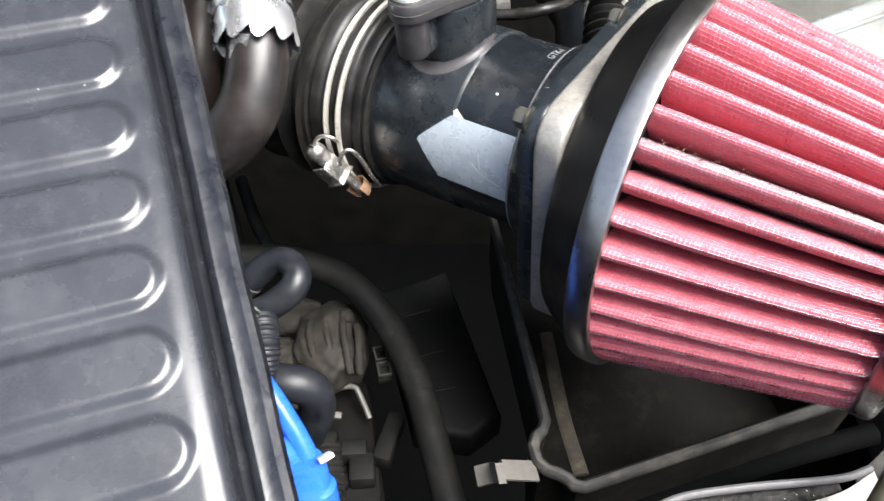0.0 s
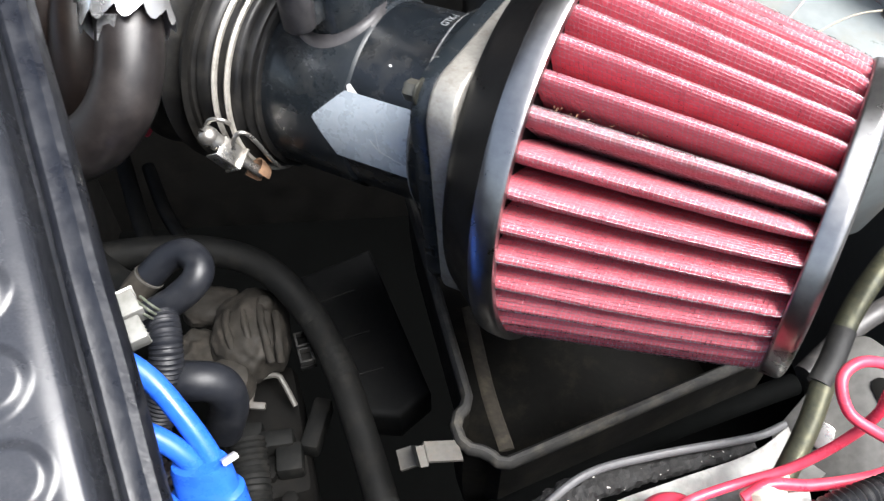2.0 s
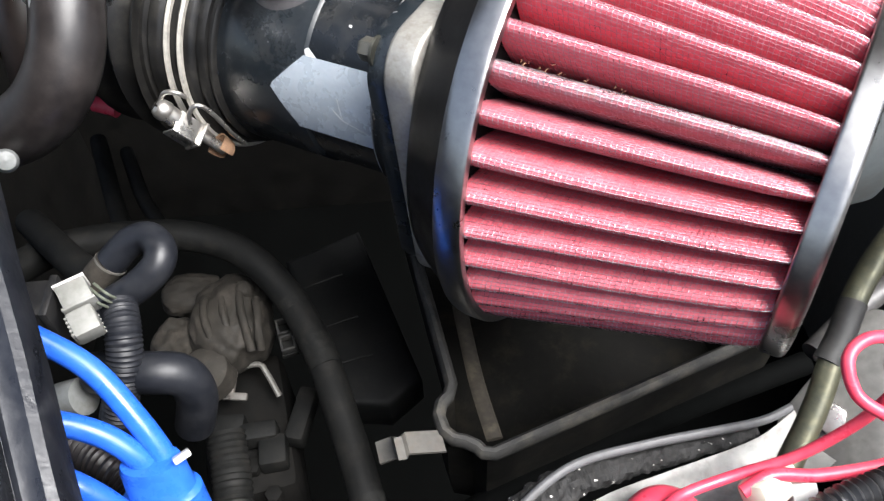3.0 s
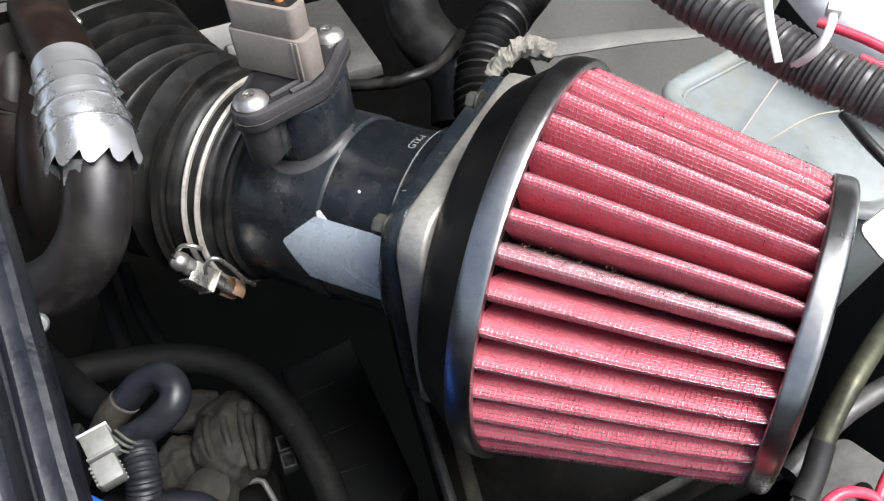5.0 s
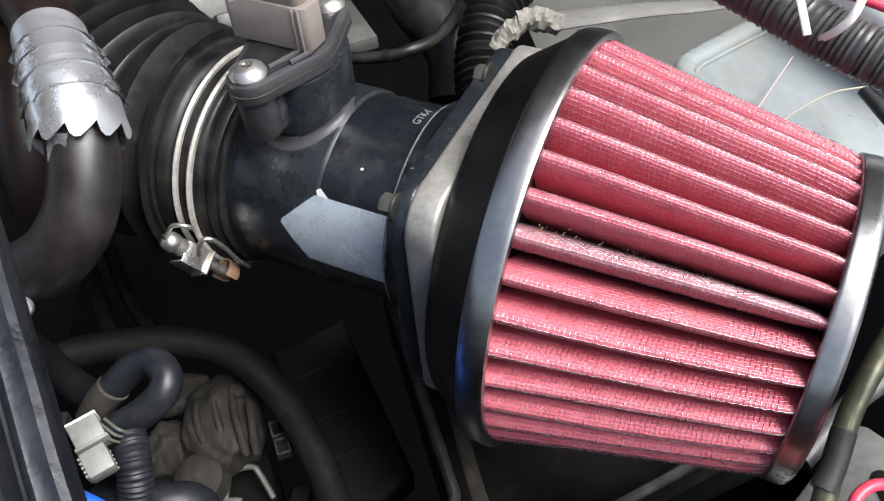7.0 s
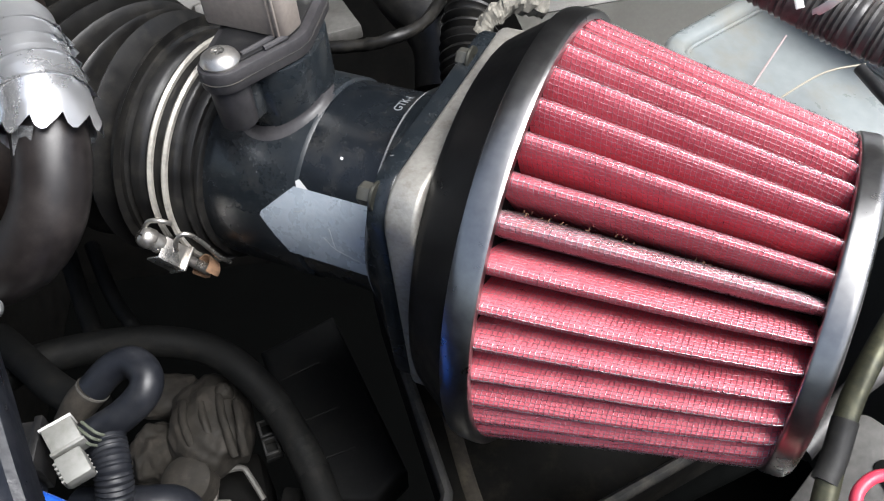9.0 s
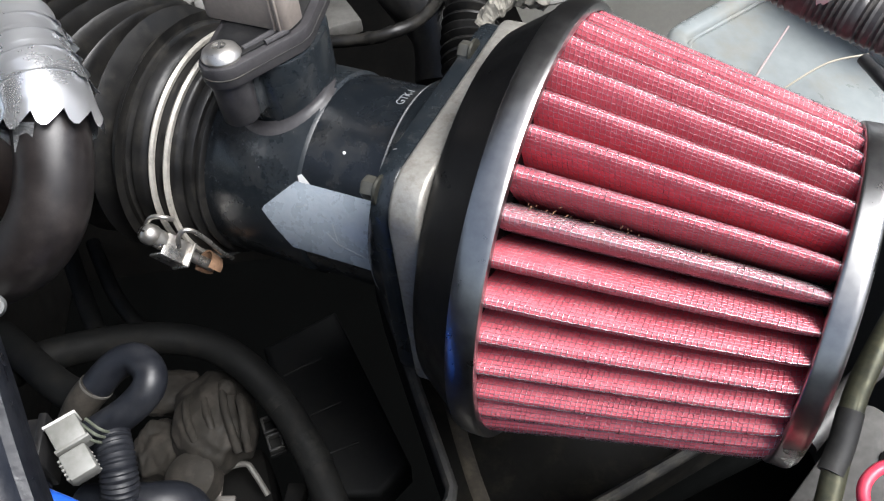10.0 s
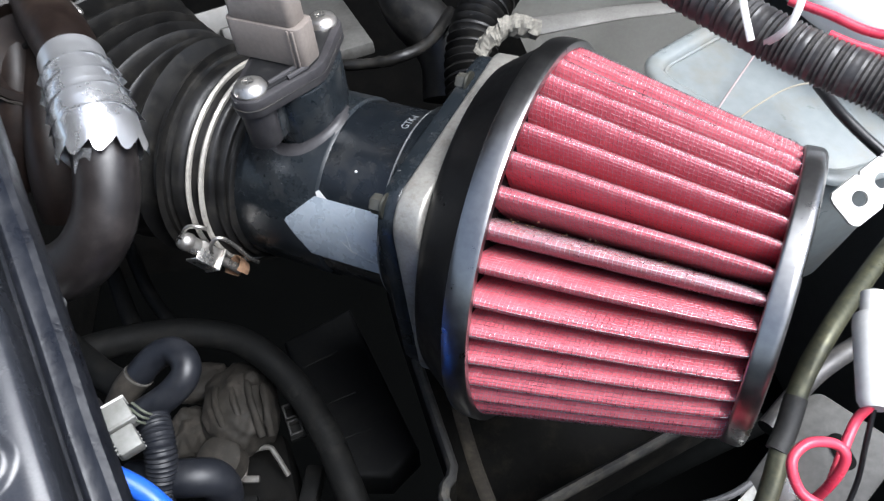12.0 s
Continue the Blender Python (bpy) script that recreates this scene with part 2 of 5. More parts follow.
GREEN_WIRE = material("green_insulation", (0.12, 0.13, 0.10), (0.08, 0.09, 0.07), 0.5)
RESERVOIR = material("milky_polythene", (0.225, 0.248, 0.250), (0.185, 0.205, 0.205), 0.36, grain=200, stain=18, bump=0.05, dirt=(0.20, 0.185, 0.15), amount=0.35)


# ---- mesh helpers ----
def to_mesh(name, bm, mat, smooth=40):
    bmesh.ops.recalc_face_normals(bm, faces=bm.faces)
    me = bpy.data.meshes.new(name)
    bm.to_mesh(me)
    bm.free()
    me.materials.append(mat)
    if smooth:
        me.shade_smooth()
        me.set_sharp_from_angle(angle=radians(smooth))
    return me


def part(name, bm, mat, parent=None, label="", smooth=40):
    """One mesh object from a bmesh, under a thing or a part."""
    ob = new(name, to_mesh(name, bm, mat, smooth))
    if parent:
        ob.parent = parent
    if label:
        ob["label"] = label
    return ob


def thing(name, label, category, place=None, group="", kind=""):
    ob = new(name)
    ob.empty_display_size = 0.02
    if place is not None:
        ob.matrix_world = place
    return tagged(ob, label, category, group, kind)


def solo(name, bm, mat, label, category, group="", kind="", smooth=40, place=None):
    ob = part(name, bm, mat, None, "", smooth)
    if place is not None:
        ob.matrix_world = place
    return tagged(ob, label, category, group, kind)


def lathe(profile, n=64, closed=False, a0=0.0, a1=360.0):
    """Turns (along, radius) rows round the local z axis."""
    bm = bmesh.new()
    full = abs(a1 - a0) >= 360
    k = n if full else n + 1
    rings = []
    for i in range(k):
        a = radians(a0 + (a1 - a0) * i / n)
        rings.append([bm.verts.new((r * math.sin(a), r * math.cos(a), s)) for s, r in profile])
    m = len(profile)
    for i in range(n):
        p, q = rings[i], rings[(i + 1) % k]
        for j in range(m if closed else m - 1):
            bm.faces.new((p[j], p[(j + 1) % m], q[(j + 1) % m], q[j]))
    return bm


def smooth_path(points, step=0.002):
    """A smooth curve through the points, at even steps."""
    p = [Vector(v) for v in points]
    p = [2 * p[0] - p[1]] + p + [2 * p[-1] - p[-2]]
    fine = []
    for i in range(1, len(p) - 2):
        for k in range(24):
            t = k / 24
            a, b, c, d = p[i - 1:i + 3]
            fine.append(0.5 * (2 * b + (c - a) * t + (2 * a - 5 * b + 4 * c - d) * t * t + (3 * b - a - 3 * c + d) * t ** 3))
    fine.append(p[-2])
    out, gone = [fine[0]], 0.0
    for a, b in zip(fine, fine[1:]):
        gone += (b - a).length
        if gone >= step:
            out.append(b)
            gone = 0.0
    if (out[-1] - fine[-1]).length > step * 0.3:
        out.append(fine[-1])
    return out


def sweep(points, radius, n=14, step=0.002, ribs=0.0, rib_height=0.0, hollow=0.0, flat=1.0, wobble=0.0, ends=None, straight=False):
    """A hose along the points; ribs: their spacing; flat: height over width; ends: radius factor at the far end."""
    if ribs:
        step = ribs / (6 if ribs < 0.01 else 12)
    path = [Vector(p) for p in points] if straight else smooth_path(points, step)
    bm = bmesh.new()
    up = Vector((0, 0, 1))
    d0 = (path[1] - path[0]).normalized()
    side = d0.cross(up)
    if side.length < 0.1:
        side = d0.cross(Vector((0, 1, 0)))
    side.normalize()
    rings, far = [], 0.0
    for i, c in enumerate(path):
        d = (path[min(i + 1, len(path) - 1)] - path[max(i - 1, 0)]).normalized()
        side = (side - d * side.dot(d)).normalized()
        top = side.cross(d)
        if i:
            far += (c - path[i - 1]).length
        r = radius
        if ends:
            r *= 1 + (ends - 1) * i / (len(path) - 1)
        if ribs:
            r += rib_height * ((abs(math.cos(math.pi * far / ribs)) ** 1.3 if ribs < 0.01 else (0.5 + 0.5 * math.cos(2 * math.pi * far / ribs)) ** 0.8) - 0.6)
        ring = []
        for k in range(n):
            p = side * (r * math.cos(2 * math.pi * k / n)) + top * (r * flat * math.sin(2 * math.pi * k / n))
            if wobble:
                p *= 1 + wobble * (0.6 * noise.noise((c + p) * 90) + 0.8 * noise.noise((c + p) * 420))
            ring.append(bm.verts.new(c + p))
        rings.append(ring)
    for p, q in zip(rings, rings[1:]):
        for k in range(n):
            bm.faces.new((p[k], p[(k + 1) % n], q[(k + 1) % n], q[k]))
    for ring, nb in ((rings[0], rings[1]), (rings[-1], rings[-2])):
        if hollow:
            c = sum((v.co for v in ring), Vector()) / n
            inner = [bm.verts.new(c + (v.co - c) * hollow) for v in ring]
            deep = [bm.verts.new(c + (v.co - c) * hollow + (sum((w.co for w in nb), Vector()) / n - c).normalized() * radius * 1.5) for v in ring]
            for k in range(n):
                bm.faces.new((ring[k], ring[(k + 1) % n], inner[(k + 1) % n], inner[k]))
                bm.faces.new((inner[k], inner[(k + 1) % n], deep[(k + 1) % n], deep[k]))
            bm.faces.new(deep)
        else:
            bm.faces.new(ring)
    return bm


def ribbon(points, half, thick):
    """A bent flat strip; half: from its middle line to its edge."""
    bm = bmesh.new()
    rows = []
    for i, p in enumerate(points):
        d = (points[min(i + 1, len(points) - 1)] - points[max(i - 1, 0)]).normalized()
        n = d.cross(half).normalized() * thick
        rows.append([bm.verts.new(p + half + n), bm.verts.new(p - half + n), bm.verts.new(p - half - n), bm.verts.new(p + half - n)])
    for p, q in zip(rows, rows[1:]):
        for k in range(4):
            bm.faces.new((p[k], p[(k + 1) % 4], q[(k + 1) % 4], q[k]))
    bm.faces.new(rows[0]), bm.faces.new(rows[-1])
    return bm


def block(size, at=(0, 0, 0), bevel=0.001, turn=(0, 0, 0), segments=2, taper=1.0):
    """A bevelled block with its centre at a place; taper narrows its top."""
    bm = bmesh.new()
    bmesh.ops.create_cube(bm, size=1.0)
    for v in bm.verts:
        k = taper if v.co.z > 0 else 1.0
        v.co = Vector((v.co.x * size[0] * k, v.co.y * size[1] * k, v.co.z * size[2]))
    if bevel:
        bmesh.ops.bevel(bm, geom=bm.edges[:], offset=bevel, segments=segments, affect="EDGES", profile=0.5)
    bm.transform(pose(*at, *turn))
    return bm


def prism(outline, z0, z1, bevel=0.0, segments=2):
    """A plate of the outline (x, y) between two heights."""
    bm = bmesh.new()
    low = [bm.verts.new((x, y, z0)) for x, y in outline]
    top = [bm.verts.new((x, y, z1)) for x, y in outline]
    n = len(outline)
    bm.faces.new(low), bm.faces.new(top)
    for i in range(n):
        bm.faces.new((low[i], low[(i + 1) % n], top[(i + 1) % n], top[i]))
    bmesh.ops.recalc_face_normals(bm, faces=bm.faces)
    if bevel:
        rims = [e for e in bm.edges if abs(e.verts[0].co.z - e.verts[1].co.z) < 1e-7]
        bmesh.ops.bevel(bm, geom=rims, offset=bevel, segments=segments, affect="EDGES", profile=0.5)
    return bm


def rounded(hx, hy, r, n=6):
    """The outline of a rectangle with round corners."""
    out = []
    for cx, cy, a in ((hx - r, hy - r, 0), (r - hx, hy - r, 90), (r - hx, r - hy, 180), (hx - r, r - hy, 270)):
        for i in range(n + 1):
            t = radians(a + 90 * i / n)
            out.append((cx + r * math.cos(t), cy + r * math.sin(t)))
    return out


def add(bm, other):
    """Joins another bmesh to the first."""
    me = bpy.data.meshes.new("join")
    other.to_mesh(me)
    other.free()
    bm.from_mesh(me)
    bpy.data.meshes.remove(me)
    return bm


def along(a, b, up=(0, 0, 1)):
    """A pose at a whose z axis points to b."""
    z = (Vector(b) - Vector(a)).normalized()
    x = Vector(up).cross(z)
    if x.length < 1e-3:
        x = Vector((1, 0, 0))
    x.normalize()
    m = Matrix((x, z.cross(x), z)).transposed().to_4x4()
    m.translation = a
    return m


def hexagon(r, h, bevel=0.0006):
    bm = prism([(r * math.cos(radians(60 * i)), r * math.sin(radians(60 * i))) for i in range(6)], 0, h, bevel)
    return bm


# ---- the intake's own axis: x up, y to the near side, z from the engine to the filter's end ----
AXIS_U = Vector((0.8335, -0.5484, 0.0676)).normalized()
AXIS_N = Vector((-0.5497, -0.8354, 0.0)).normalized()
AXIS_UP = AXIS_N.cross(AXIS_U).normalized()
INTAKE = Matrix((AXIS_UP, AXIS_N, AXIS_U)).transposed().to_4x4()
INTAKE.translation = (0.0939, 0.2246, 0.9001)


def polar(s, r, deg):
    return Vector((r * math.sin(radians(deg)), r * math.cos(radians(deg)), s))


def onto(s, r, deg):
    """A pose on the pipe's skin: z outwards, y along the axis."""
    z = polar(0, 1, deg)
    y = Vector((0, 0, 1))
    m = Matrix((y.cross(z), y, z)).transposed().to_4x4()
    m.translation = polar(s, r, deg)
    return m


# ---- setting ----
bm = bmesh.new()
bmesh.ops.create_grid(bm, x_segments=2, y_segments=2, size=60)
solo("ground", bm, ASPHALT, "dark asphalt ground below the car", "ground", kind="structure")


def slab(name, size, at, mat, label, turn=(0, 0, 0), bevel=0.004):
    return solo(name, block(size, (0, 0, 0), bevel), mat, label, "car body", kind="structure", place=pose(*at, *turn))


# out of view; its top is set high to keep sun off the deep bay
slab("wall_front", (0.9, 0.02, 0.93), (0.05, -0.07, 0.485), SHADE_DARK_METAL, "unseen front panel raised to shade the engine bay")
slab("wall_firewall", (1.2, 0.02, 1.0), (0.0, 0.86, 0.51), SHADE_DARK_METAL, "bulkhead of the engine bay, darkened for its shade")
slab("wall_engine_side", (0.02, 0.92, 0.9), (-0.41, 0.395, 0.46), SHADE_DARK_METAL, "dark engine side below the cover")
slab("floor_undertray", (0.94, 0.90, 0.02), (0.07, 0.395, 0.20), SHADE_BLACK, "undertray of the engine bay, blackened for its shade")
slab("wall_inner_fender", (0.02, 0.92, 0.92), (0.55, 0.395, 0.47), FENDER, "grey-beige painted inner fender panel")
slab("ceiling_bonnet", (1.5, 0.865, 0.02), (0.0, 0.635, 1.375), SHADE_DARK_METAL, "dark underside of the raised bonnet", (119.8, 0, 0))


def inner_panel():
    """The painted inner panel seen over the filter."""
    bm = bmesh.new()
    quad = [Vector(p) for p in ((0.1155, 0.4673, 0.8841), (0.2993, 0.4540, 0.8913), (0.2155, 0.3534, 0.8501), (0.1395, 0.3728, 0.8395))]
    rows = [[bm.verts.new(quad[0].lerp(quad[1], i / 12).lerp(quad[3].lerp(quad[2], i / 12), j / 8) + Vector((0, 0, 0.002 * math.sin(i * 0.9) * math.sin(j * 0.7)))) for i in range(13)] for j in range(9)]
    for p, q in zip(rows, rows[1:]):
        for i in range(12):
            bm.faces.new((p[i], p[i + 1], q[i + 1], q[i]))
    bmesh.ops.solidify(bm, geom=bm.faces[:], thickness=0.002)
    return solo("wall_inner_panel", bm, FENDER, "grey-beige painted inner panel behind the filter", "car body", kind="structure")


inner_panel()


# ---- cone air filter ----
def air_filter():
    root = thing("air_filter", "red pleated cone air filter with wire mesh and gunmetal rings", "air filter", INTAKE)
    PLEATS, S0, S1, RA, RB, DEEP = 38, -0.002, 0.0836, 0.0732, 0.0533, 0.0300
    PITCH, FIRST = 360 / PLEATS, 46.3 - 6 * 360 / PLEATS
    part("base_cone", lathe([(-0.0246, 0.036), (-0.0246, 0.0624), (-0.0238, 0.0637), (-0.021, 0.0657), (-0.016, 0.0690), (-0.0115, 0.0720), (-0.0092, 0.0738), (-0.006, 0.073), (-0.002, 0.060), (-0.002, 0.036)], 96), GLOSS_BLACK, root, "black rubber base cone")
    part("lip_band", lathe([(-0.0088, 0.0728), (-0.0088, 0.0744), (-0.0085, 0.0751), (-0.0079, 0.0753), (-0.0070, 0.07555), (-0.0050, 0.0757), (-0.0030, 0.0757), (-0.0010, 0.0756), (-0.0003, 0.0754), (0.0002, 0.0751), (0.0004, 0.0745), (0.0004, 0.0728), (-0.003, 0.0720)], 128, closed=True), GUNMETAL, root, "polished gunmetal lip band")
    rng = random.Random(4)
    swing = [rng.uniform(-1, 1) for _ in range(PLEATS)]
    bulge = [rng.uniform(-1, 1) for _ in range(PLEATS)]
    dusty = 6

    def shape(k, w, f):
        """Angle and radius on pleat k, w from -0.5 to 0.5 across it, f from base to end."""
        wave = math.sin(f * math.pi)
        t = 2 * abs(w)
        u = min(1.0, t * (1 + 0.3 * max(0.0, (f - 0.72) / 0.28) ** 2))
        fall = (math.sqrt(u * u + 0.0064) - 0.08) / 0.9232
        fall = 0.14 * fall + 0.86 * fall ** 2.6
        edge = 1 - t
        a = FIRST + (k + w + (0.10 * swing[k] * wave + 0.05 * bulge[k] * math.sin(f * 5 + k)) * edge) * PITCH
        r = RA + (RB - RA) * f - DEEP * (1 - 0.22 * f) * fall + 0.0005 * bulge[k] * wave * edge
        r -= 0.0022 * max(0.0, (f - 0.93) / 0.07) ** 2 * (0.3 + t)
        return a, r

    def sheet(k):
        n_w, n_f = 20, 18
        verts, faces = [], []
        for i in range(n_f + 1):
            for j in range(n_w + 1):
                w = math.copysign(abs(2 * j / n_w - 1) ** 0.8, j - n_w / 2) / 2
                a, r = shape(k, w, i / n_f)
                verts.append(polar(S0 + (S1 - S0) * i / n_f, r, a))
        for i in range(n_f):
            for j in range(n_w):
                o = i * (n_w + 1) + j
                faces.append((o, o + n_w + 1, o + n_w + 2, o + 1))
        me = bpy.data.meshes.new("pleat")
        me.from_pydata(verts, [], faces)
        me.materials.append(DUSTY_COTTON if k == dusty else COTTON)
        me.shade_smooth()
        ob = new("pleat", me)
        ob.parent = root
        ob["label"] = "dusty faded red cotton pleat" if k == dusty else "oiled red cotton pleat"

    for k in range(PLEATS):
        sheet(k)

    # woven wire over the cotton: each thread passes over and under those across it
    verts, faces, bare = [], [], []

    def thread(points, thick, outward, clean):
        o = len(verts)
        for i, p in enumerate(points):
            d = (points[min(i + 1, len(points) - 1)] - points[max(i - 1, 0)]).normalized()
            out = outward[i]
            side = d.cross(out)
            verts.extend((p + side * thick, p + out * thick * 1.2, p - side * thick))
        for i in range(len(points) - 1):
            a = o + 3 * i
            faces.extend(((a, a + 1, a + 4, a + 3), (a + 1, a + 2, a + 5, a + 4)))
            bare.extend((clean(i), clean(i)))

    ROUND, ACROSS, H, WEAVE = 60, 22, 0.00024, 0.00016
    for k in range(PLEATS):
        rows = []
        for i in range(ROUND + 1):
            f = i / ROUND
            ring = []
            for j in range(ACROSS + 1):
                w = 0.485 * math.copysign(abs(2 * j / ACROSS - 1) ** 0.85, j - ACROSS / 2)
                a, r = shape(k, w, f)
                a2, r2 = shape(k, w + 0.004, f)
                p, q = polar(S0 + (S1 - S0) * f, r, a), polar(S0 + (S1 - S0) * f, r2, a2)
                nrm = (q - p).cross(Vector((0, 0, 1))).normalized()
                if nrm.dot(polar(0, 1, a)) < 0:
                    nrm = -nrm
                ring.append((p, nrm))
            rows.append(ring)
        mid = ACROSS // 2
        for i in range(1, ROUND):
            pts = [p + n * (H + WEAVE * (-1) ** (i + j)) for j, (p, n) in enumerate(rows[i])]
            thread(pts, 0.00010, [n for p, n in rows[i]], lambda n: abs(n + 0.5 - mid) < 1.6 or (k == dusty and n > mid))
        for j in range(ACROSS + 1):
            pts = [row[j][0] + row[j][1] * (H - WEAVE * (-1) ** (i + j)) for i, row in enumerate(rows)]
            thread(pts, 0.00010, [row[j][1] for row in rows], lambda n: j == mid or (k == dusty and (j > mid + 1 or j < mid - 5)))
    me = bpy.data.meshes.new("wire_mesh")
    me.from_pydata(verts, [], faces)
    me.materials.append(OILED_WIRE)
    me.materials.append(WIRE)
    for face, clean in zip(me.polygons, bare):
        face.material_index = 1 if clean else 0
    me.shade_smooth()
    ob = new("wire_mesh", me)
    ob.parent = root
    tagged(ob, "fine woven wire mesh over the pleats", kind="stuff")
    part("end_ring", lathe([(0.0825, 0.0515), (0.0825, 0.0537), (0.0828, 0.0541), (0.0832, 0.0543), (0.0838, 0.0543), (0.0874, 0.0544), (0.0884, 0.0543), (0.0893, 0.0539), (0.0899, 0.0532), (0.0902, 0.0522), (0.0902, 0.0470), (0.0890, 0.0470)], 128, closed=True), GUNMETAL, root, "polished gunmetal end ring")
    part("end_cap", lathe([(0.0855, 0.0515), (0.0894, 0.0500), (0.0894, 0.001)], 64), RUBBER, root, "red-black end cap")
    # cage stands proud of the valley bottoms, its black adding to their shade
    part("inner_cage", lathe([(-0.004, 0.0450), (0.085, 0.0320)], 48), BLACK_PLASTIC, root, "inner cage, its black deepening the valley shade")
    return root


air_filter()


# ---- sensor pipe with its flange ----
def sensor_pipe():
    root = thing("intake_pipe", "black enamelled airflow sensor pipe with a square flange", "intake pipe", INTAKE)
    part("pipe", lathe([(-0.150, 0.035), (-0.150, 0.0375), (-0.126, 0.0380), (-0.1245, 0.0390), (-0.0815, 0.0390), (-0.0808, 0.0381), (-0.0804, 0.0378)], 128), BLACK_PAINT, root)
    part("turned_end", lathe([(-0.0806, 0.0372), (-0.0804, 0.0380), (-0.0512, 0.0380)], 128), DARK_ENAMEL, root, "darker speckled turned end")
    part("collar", lathe([(-0.0516, 0.0379), (-0.0512, 0.0405), (-0.0500, 0.0416), (-0.0470, 0.0425), (-0.0430, 0.0450), (-0.0416, 0.0470)], 128), BLACK_PAINT, root, "turned black collar with a bright edge")
    part("worn_edge", lathe([(-0.0517, 0.0395), (-0.0517, 0.0404), (-0.0512, 0.0407), (-0.0509, 0.0404)], 128, closed=True), LAMP_PLASTIC, root, "bright worn edge of the collar")
    speck = bmesh.new()
    bmesh.ops.create_icosphere(speck, subdivisions=2, radius=0.0006)
    speck.transform(Matrix.Translation(polar(-0.0668, 0.0381, 56)))
    part("paint_speck", speck, TAPE_WHITE, root, "white paint speck")
    fl = prism(rounded(0.0495, 0.0495, 0.015), -0.0418, -0.0352, 0.0012)
    fl.transform(pose(0, 0, 0, 0, 0, 1))
    part("flange", fl, BLACK_PAINT, root, "square black flange")
    return root


PIPE = sensor_pipe()


def adapter_plate():
    root = thing("adapter_plate", "cast aluminium square adapter plate between pipe and filter", "adapter plate", INTAKE)
    out = rounded(0.0508, 0.0508, 0.014, 8)
    bm = prism(out, -0.0350, -0.0248, 0.0015, 3)
    bm.transform(pose(0, 0, 0, 0, 0, 1))
    part("plate", bm, CAST_ALU, root)
    for x, y, s, r, h in ((0.0432, 0.0439, -0.0395, 0.0036, 0.0060), (0.0492, -0.0212, -0.0370, 0.0036, 0.0056), (-0.0370, -0.0400, -0.0416, 0.0036, 0.0050)):
        b = hexagon(r, h, 0.0008)
        b.transform(pose(x, y, s, 180, 0, 20))
        bolt = part("bolt", b, GREY_BOLT, root, "greyed hexagon bolt")
        w = lathe([(0.0, 0.0), (0.0, r * 1.3), (0.0008, r * 1.35), (0.0012, r * 1.2)], 24)
        w.transform(pose(x, y, s, 180, 0, 0))
        part("washer", w, DARK_BOLT, bolt)
    return root


adapter_plate()


def sticker():
    bm = bmesh.new()
    # corners as degrees round the pipe and places along it
    rows = []
    for i in range(17):
        f = i / 16
        deg = -3.2 + f * 40.0
        left = -0.0840 + (0.0035 * f) - 0.0125 * max(0.0, 1 - abs(f - 0.52) / 0.50)
        rows.append([bm.verts.new(polar(left + (-0.0525 - left) * j / 10, 0.0393, deg)) for j in range(11)])
    for p, q in zip(rows, rows[1:]):
        for j in range(10):
            bm.faces.new((p[j], p[j + 1], q[j + 1], q[j]))
    root = thing("sticker", "scratched silver-blue arrow-shaped sticker on the black pipe", "sticker", INTAKE)
    part("film", bm, STICKER, root)
    tab = bmesh.new()
    v = [tab.verts.new(polar(s, r, d)) for s, r, d in ((-0.0800, 0.0394, 36.6), (-0.0755, 0.0394, 36.8), (-0.0790, 0.0402, 41.0), (-0.0805, 0.0400, 39.5))]
    tab.faces.new(v)
    for a, b in (((-0.068, 14), (-0.064, 9)), ((-0.064, 9), (-0.0535, 5)), ((-0.066, 20), (-0.0635, 8)), ((-0.080, 24), (-0.076, 26))):
        line = [polar(a[0] + (b[0] - a[0]) * i / 6, 0.03935, a[1] + (b[1] - a[1]) * i / 6 + 0.5 * math.sin(3 * i)) for i in range(7)]
        part("crease", sweep(line, 0.00007, 6, 0.0006), LAMP_WHITE, root, "fine pale crease")
    part("peeled_corner", tab, TAPE_WHITE, root, "white peeled corner")


sticker()


def lettering(text, size, place, name, label):
    cu = bpy.data.curves.new(name, "FONT")
    cu.body, cu.size, cu.align_x, cu.extrude = text, size, "LEFT", 0.00005
    tmp = bpy.data.objects.new(name, cu)
    scene.collection.objects.link(tmp)
    me = bpy.data.meshes.new_from_object(tmp.evaluated_get(bpy.context.evaluated_depsgraph_get()))
    bpy.data.objects.remove(tmp)
    me.materials.clear()
    me.materials.append(LETTERING)
    for v in me.vertices:
        # wrap onto the pipe
        a = v.co.x / 0.0382
        v.co = polar(-0.0555 - v.co.y, 0.0381 + v.co.z, 91 + math.degrees(a))
    ob = new(name, me)
    ob.matrix_world = place
    return tagged(ob, label, "lettering")


